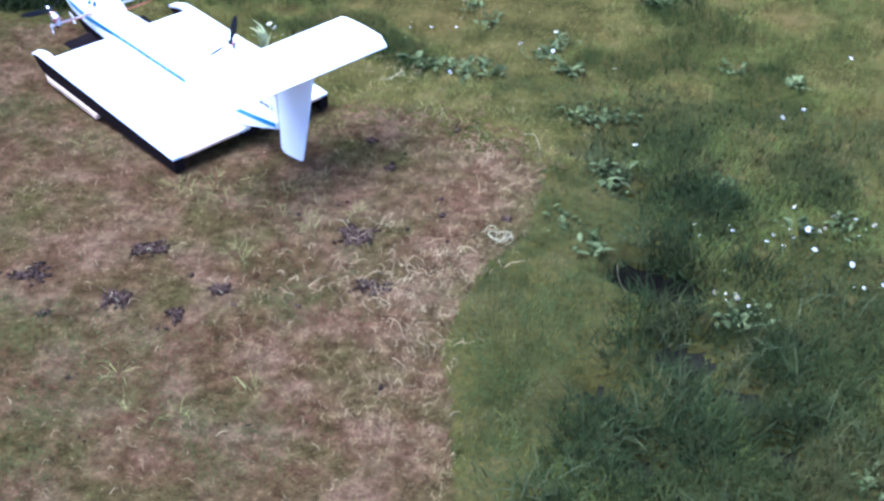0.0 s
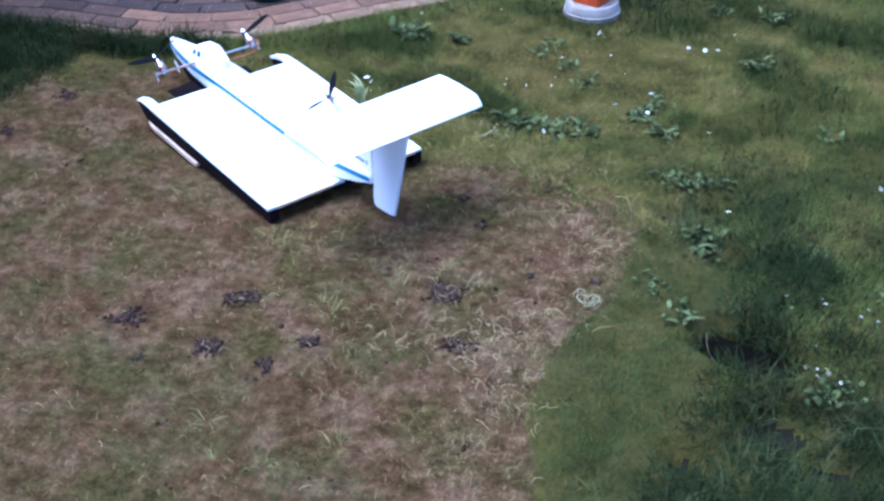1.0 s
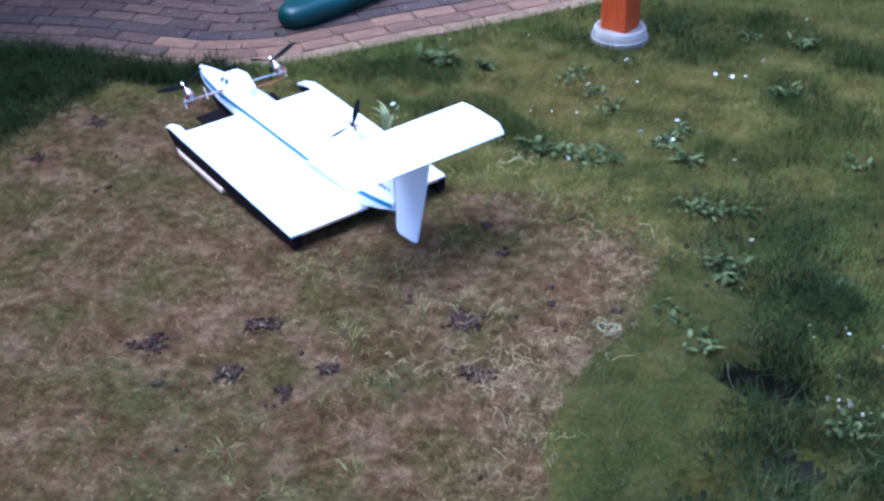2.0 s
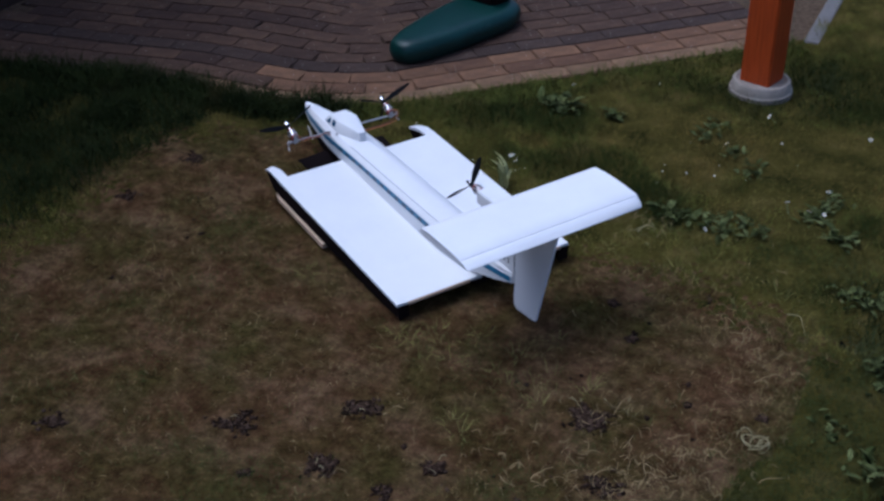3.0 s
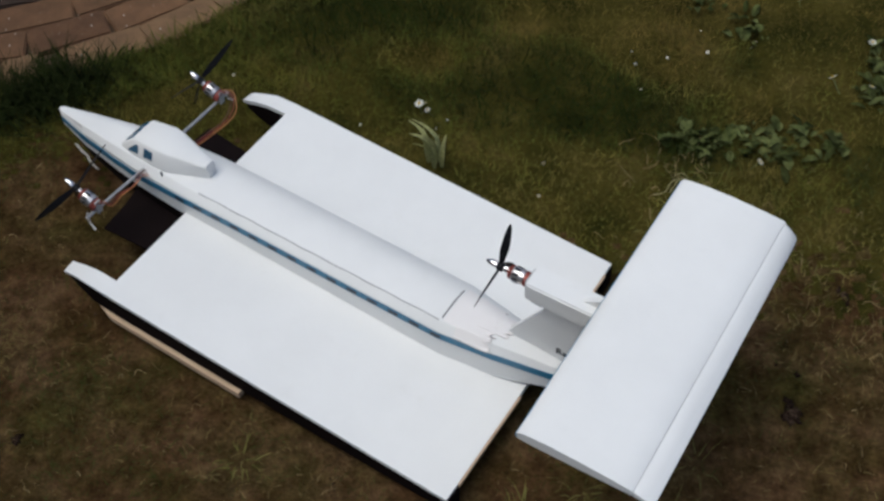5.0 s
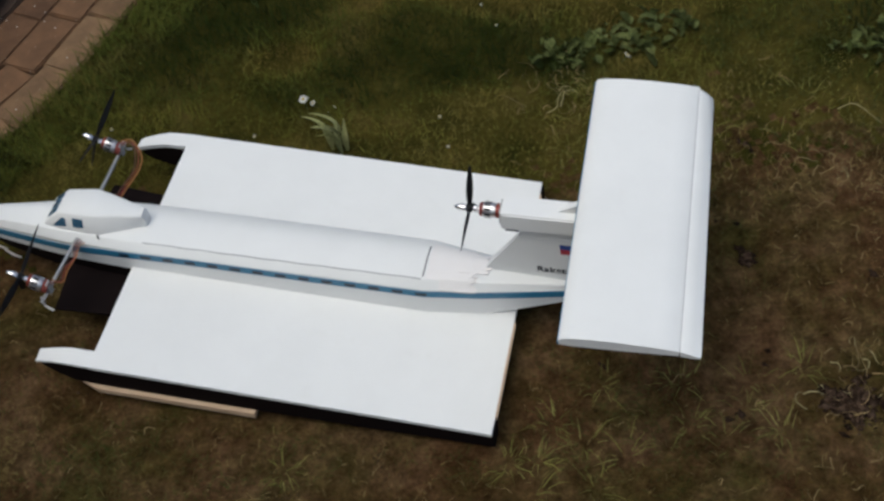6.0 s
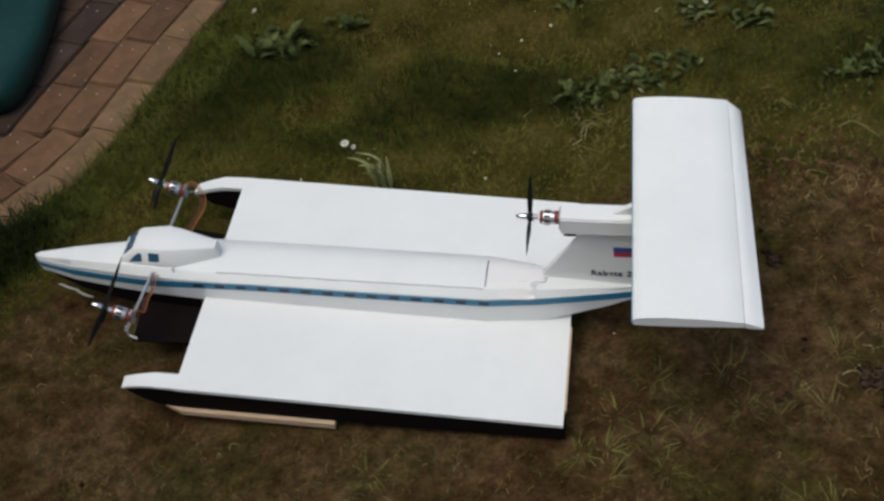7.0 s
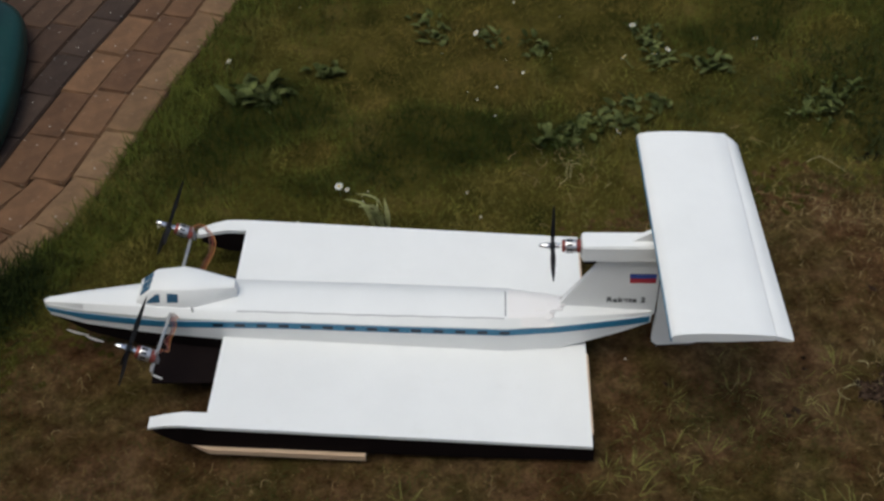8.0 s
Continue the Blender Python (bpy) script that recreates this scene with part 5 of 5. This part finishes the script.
def build_weed(x, y, size, count, seed, dock=False):
    rng = random.Random(seed)
    weed = tagged(new("dock_plant" if dock else "weed"), "pale plant with long arching yellow-green leaves beside the craft" if dock else "flat rosette weed with grey-green lobed leaves in the lawn", "weed", group="" if dock else "weeds in the lawn")
    for k in range(count):
        leaf = new("leaf", rng.choice(DOCK_LEAVES if dock else LEAVES))
        leaf.parent = weed
        a = 55 + 140 * k / count + rng.uniform(-14, 14) if dock else 360 * k / count + rng.uniform(-25, 25)
        tilt = rng.uniform(-66, -18) if dock else rng.uniform(-30, 8)
        s = size * rng.uniform(0.5, 1.2)
        leaf.matrix_basis = pose(rng.gauss(0, 0.014 if dock else 0.026), rng.gauss(0, 0.014 if dock else 0.026), -0.004 + 0.012 * rng.random(), 0, tilt, a) @ Matrix.Diagonal((s, s, s, 1))
    weed.matrix_world = pose(x, y, ground_at(x, y) + 0.006)
    return weed


WEEDS = [(-0.66, 5.158), (-0.622, 5.135), (-0.41, 5.155), (-0.05, 5.155), (0.07, 5.045), (0.17, 4.945), (-0.02, 4.575), (0.05, 4.555), (0.12, 4.565), (0.18, 4.535), (0.23, 4.565), (0.29, 4.535), (0.42, 4.705), (0.46, 4.775), (0.48, 4.835), (0.54, 4.585), (0.61, 4.285), (0.66, 4.265), (0.71, 4.305), (0.76, 4.295), (0.79, 5.255), (0.58, 5.765), (0.81, 5.765), (0.77, 3.975), (0.8, 3.895), (1.11, 4.745), (1.35, 4.685), (1.11, 3.955), (0.68, 3.675), (0.79, 3.545), (1.2, 3.305), (1.26, 3.325), (1.53, 2.785), (-0.04, 5.245), (0.2, 4.505), (1.38, 3.775), (1.48, 3.835)]
for i, (x, y) in enumerate(WEEDS):
    build_weed(x, y, random.Random(i).uniform(0.55, 0.95) * (1.7 if i < 2 else 1.1), (26 if i < 2 else 15 + i % 8), 100 + i)
build_weed(-0.600, 4.495, 0.90, 10, 7, True)


def build_daisy():
    daisy = tagged(new("daisy"), "small white daisy on a short stem in the grass", "flower", group="daisies in the lawn")
    part("stem", tube([(0, 0, -0.01), (0.002, 0.001, 0.015), (0.003, 0.0, 0.034)], 0.0010, 5), STEM, daisy)
    bm = bmesh.new()
    for k in range(11):
        a = k * math.tau / 11
        u, w = Vector((math.cos(a), math.sin(a), 0)), Vector((-math.sin(a), math.cos(a), 0))
        dip = 0.0008 * (k % 3)
        pts = [(0.003, 0.0010, 0.0), (0.0085, 0.0026, 0.0012), (0.0112, 0.0012, 0.0006)]
        top = [Vector((0.003, 0, 0.0362 + z - dip)) + u * r + w * s * h for s in (1, -1) for r, h, z in (pts if s > 0 else pts[::-1])]
        bm.faces.new([bm.verts.new(p) for p in top])
    bmesh.ops.solidify(bm, geom=bm.faces[:], thickness=0.0005)
    head = part("flower_head", bm, PETAL, daisy)
    part("flower_eye", moved(turned([(0.0370, 0.0036), (0.0388, 0.0030), (0.0394, 0.001)], "z", 8), Matrix.Translation((0.003, 0, 0))), YOLK, head)
    return daisy


DAISIES = [(-0.631, 4.660), (-0.606, 4.650), (-0.617, 4.668), (0.344, 4.716), (0.402, 4.692), (0.456, 4.711), (0.447, 4.847), (0.705, 4.592), (0.06, 5.075), (0.15, 5.375), (0.51, 5.295), (0.58, 5.295), (0.62, 5.315), (0.69, 5.465), (0.8, 5.985), (0.84, 4.095), (-0.67, 5.325), (-0.645, 5.335), (0.11, 4.485), (1.28, 4.425), (1.37, 4.475), (1.51, 4.905)]
DAISIES_SMALL = [(-0.588, 4.612), (-0.575, 4.622), (-0.60, 4.600), (0.06, 4.855), (0.16, 4.865), (0.31, 5.025), (-0.11, 4.725), (-0.13, 4.855), (-0.04, 4.845), (-0.36, 4.485), (-0.37, 4.395), (-0.09, 5.065), (-0.77, 4.625), (-1.08, 4.785), (0.02, 5.085), (-0.33, 3.825), (0.22, 5.165), (-0.12, 4.825), (-0.35, 5.505), (0.05, 4.935), (0.18, 4.885)]
DAISIES_EAST = [(1.03, 3.635), (1.07, 3.685), (1.09, 3.665), (1.16, 3.735), (1.17, 3.695), (1.28, 3.715), (1.27, 3.665), (1.32, 3.645), (1.33, 3.745), (1.39, 3.775), (1.41, 3.765), (1.36, 3.875), (1.52, 3.525), (1.535, 3.515), (1.19, 3.385), (1.17, 3.365), (1.2, 3.395), (1.18, 3.415), (1.47, 3.855), (1.53, 3.855), (1.54, 3.765), (1.59, 3.835), (1.44, 3.805), (1.35, 3.695), (1.16, 3.505), (1.14, 3.445), (1.5, 3.635), (1.58, 3.555), (1.4, 3.655), (1.23, 3.375)]
first = None
for i, (x, y) in enumerate(DAISIES + DAISIES_SMALL + DAISIES_EAST):
    rng = random.Random(300 + i)
    m = pose(x, y, ground_at(x, y) + 0.006, rng.uniform(-38, 38), rng.uniform(-38, 38), rng.uniform(0, 360))
    k = (0.95, 0.62, 0.5)[i] if i < 3 else rng.uniform(0.36, 0.80) if i >= len(DAISIES + DAISIES_SMALL) else rng.uniform(0.22, 0.40) if i >= len(DAISIES) else rng.uniform(0.65, 0.95)
    if first is None:
        first = build_daisy()
        first.matrix_basis = m
    else:
        copy_thing(first, m @ Matrix.Diagonal((k, k, k, 1)))


# ---- paving bricks ----
def brick_mesh(length, width, seed):
    rng = random.Random(seed)
    bm = box((-length / 2, -width / 2, -0.045), (length / 2, width / 2, 0.0))
    for v in bm.verts:
        v.co.x += rng.uniform(-0.003, 0.003)
        v.co.y += rng.uniform(-0.003, 0.0025)
    edges = [e for e in bm.edges if all(v.co.z > -0.01 for v in e.verts)]
    bmesh.ops.bevel(bm, geom=edges, offset=0.0042, segments=2, affect="EDGES")
    me = bpy.data.meshes.new("paving_brick")
    bm.to_mesh(me)
    bm.free()
    return me


STRETCHERS = {m.name: [brick_mesh(0.2008, 0.0995, s) for s in range(5)] for m in (PAVER_TAN, PAVER_BROWN)}
EDGE_STRETCHERS = [brick_mesh(0.2030, 0.1010, 40 + s) for s in range(4)]
CUT_BLOCKS = [brick_mesh(0.062 + 0.011 * s, 0.078 + 0.012 * (s % 3), 60 + s) for s in range(5)]
for me_ in EDGE_STRETCHERS + CUT_BLOCKS:
    me_.materials.append(PAVER_EDGE)
DARK_STRETCHERS = [brick_mesh(0.2000, 0.1000, 20 + s) for s in range(4)]
for m in (PAVER_TAN, PAVER_BROWN):
    for me_ in STRETCHERS[m.name]:
        me_.materials.append(m)
for me_ in DARK_STRETCHERS:
    me_.materials.append(PAVER_DARK)


def lay(me, p, d, rng, skew=0.9):
    ob = new("paving_brick", me)
    ob.parent = pavement
    a = math.degrees(math.atan2(d.y, d.x)) + rng.uniform(-skew, skew) + rng.choice((0, 180))
    ob.matrix_basis = pose(p.x, p.y, 0.003 + rng.uniform(-0.0014, 0.0014), rng.uniform(-0.6, 0.6), rng.uniform(-0.4, 0.4), a)


def lay_paving():
    rng = random.Random(9)
    near = lambda p: -3.4 < p.x < 0.07 and p.y < 7.4  # noqa: E731
    # the border: a sandy outer row and two buff rows, with small cut blocks where the edge bends and brown bricks past them
    for row in range(3):
        for p, d in stations(edge_line(0.052 + 0.102 * row), 0.2035, 0.05 + 0.1 * (row % 2)):
            if not near(p) or row == 0 and -2.20 < p.x < -1.52:
                continue
            lay(rng.choice(STRETCHERS[PAVER_BROWN.name] if p.x < -1.85 else EDGE_STRETCHERS if row == 0 else STRETCHERS[PAVER_TAN.name]), p, d, rng)
    for p, d in stations(edge_line(0.052), 0.098, 0.03):
        if -2.18 < p.x < -1.55:
            lay(rng.choice(CUT_BLOCKS), p, d, rng, 7.0)
    for p, d in stations(edge_line(0.360), 0.2005, 0.03):
        if near(p):
            lay(rng.choice(DARK_STRETCHERS), p, d, rng)
    for row in range(10):
        for p, d in stations(edge_line(0.462 + 0.102 * row), 0.2035, 0.02 + 0.1 * (row % 2)):
            if near(p):
                lay(rng.choice(STRETCHERS[PAVER_BROWN.name]), p, d, rng)


lay_paving()
# unseen wall, added only to cut light on the west side
blocker = part("wall_west", box((-3.75, 0.0, -0.1), (-3.45, 12.0, 3.0)), PAVER_BROWN, None)
tagged(blocker, "plain brown wall added out of view to shade the garden's west side", "wall", kind="structure")
kerb = part("kerb", box((0.085, 6.20, -0.06), (0.150, 12.0, 0.010), 0.004), KERB, None)
tagged(kerb, "pale concrete edging strip beside the paving", "kerb", kind="structure")
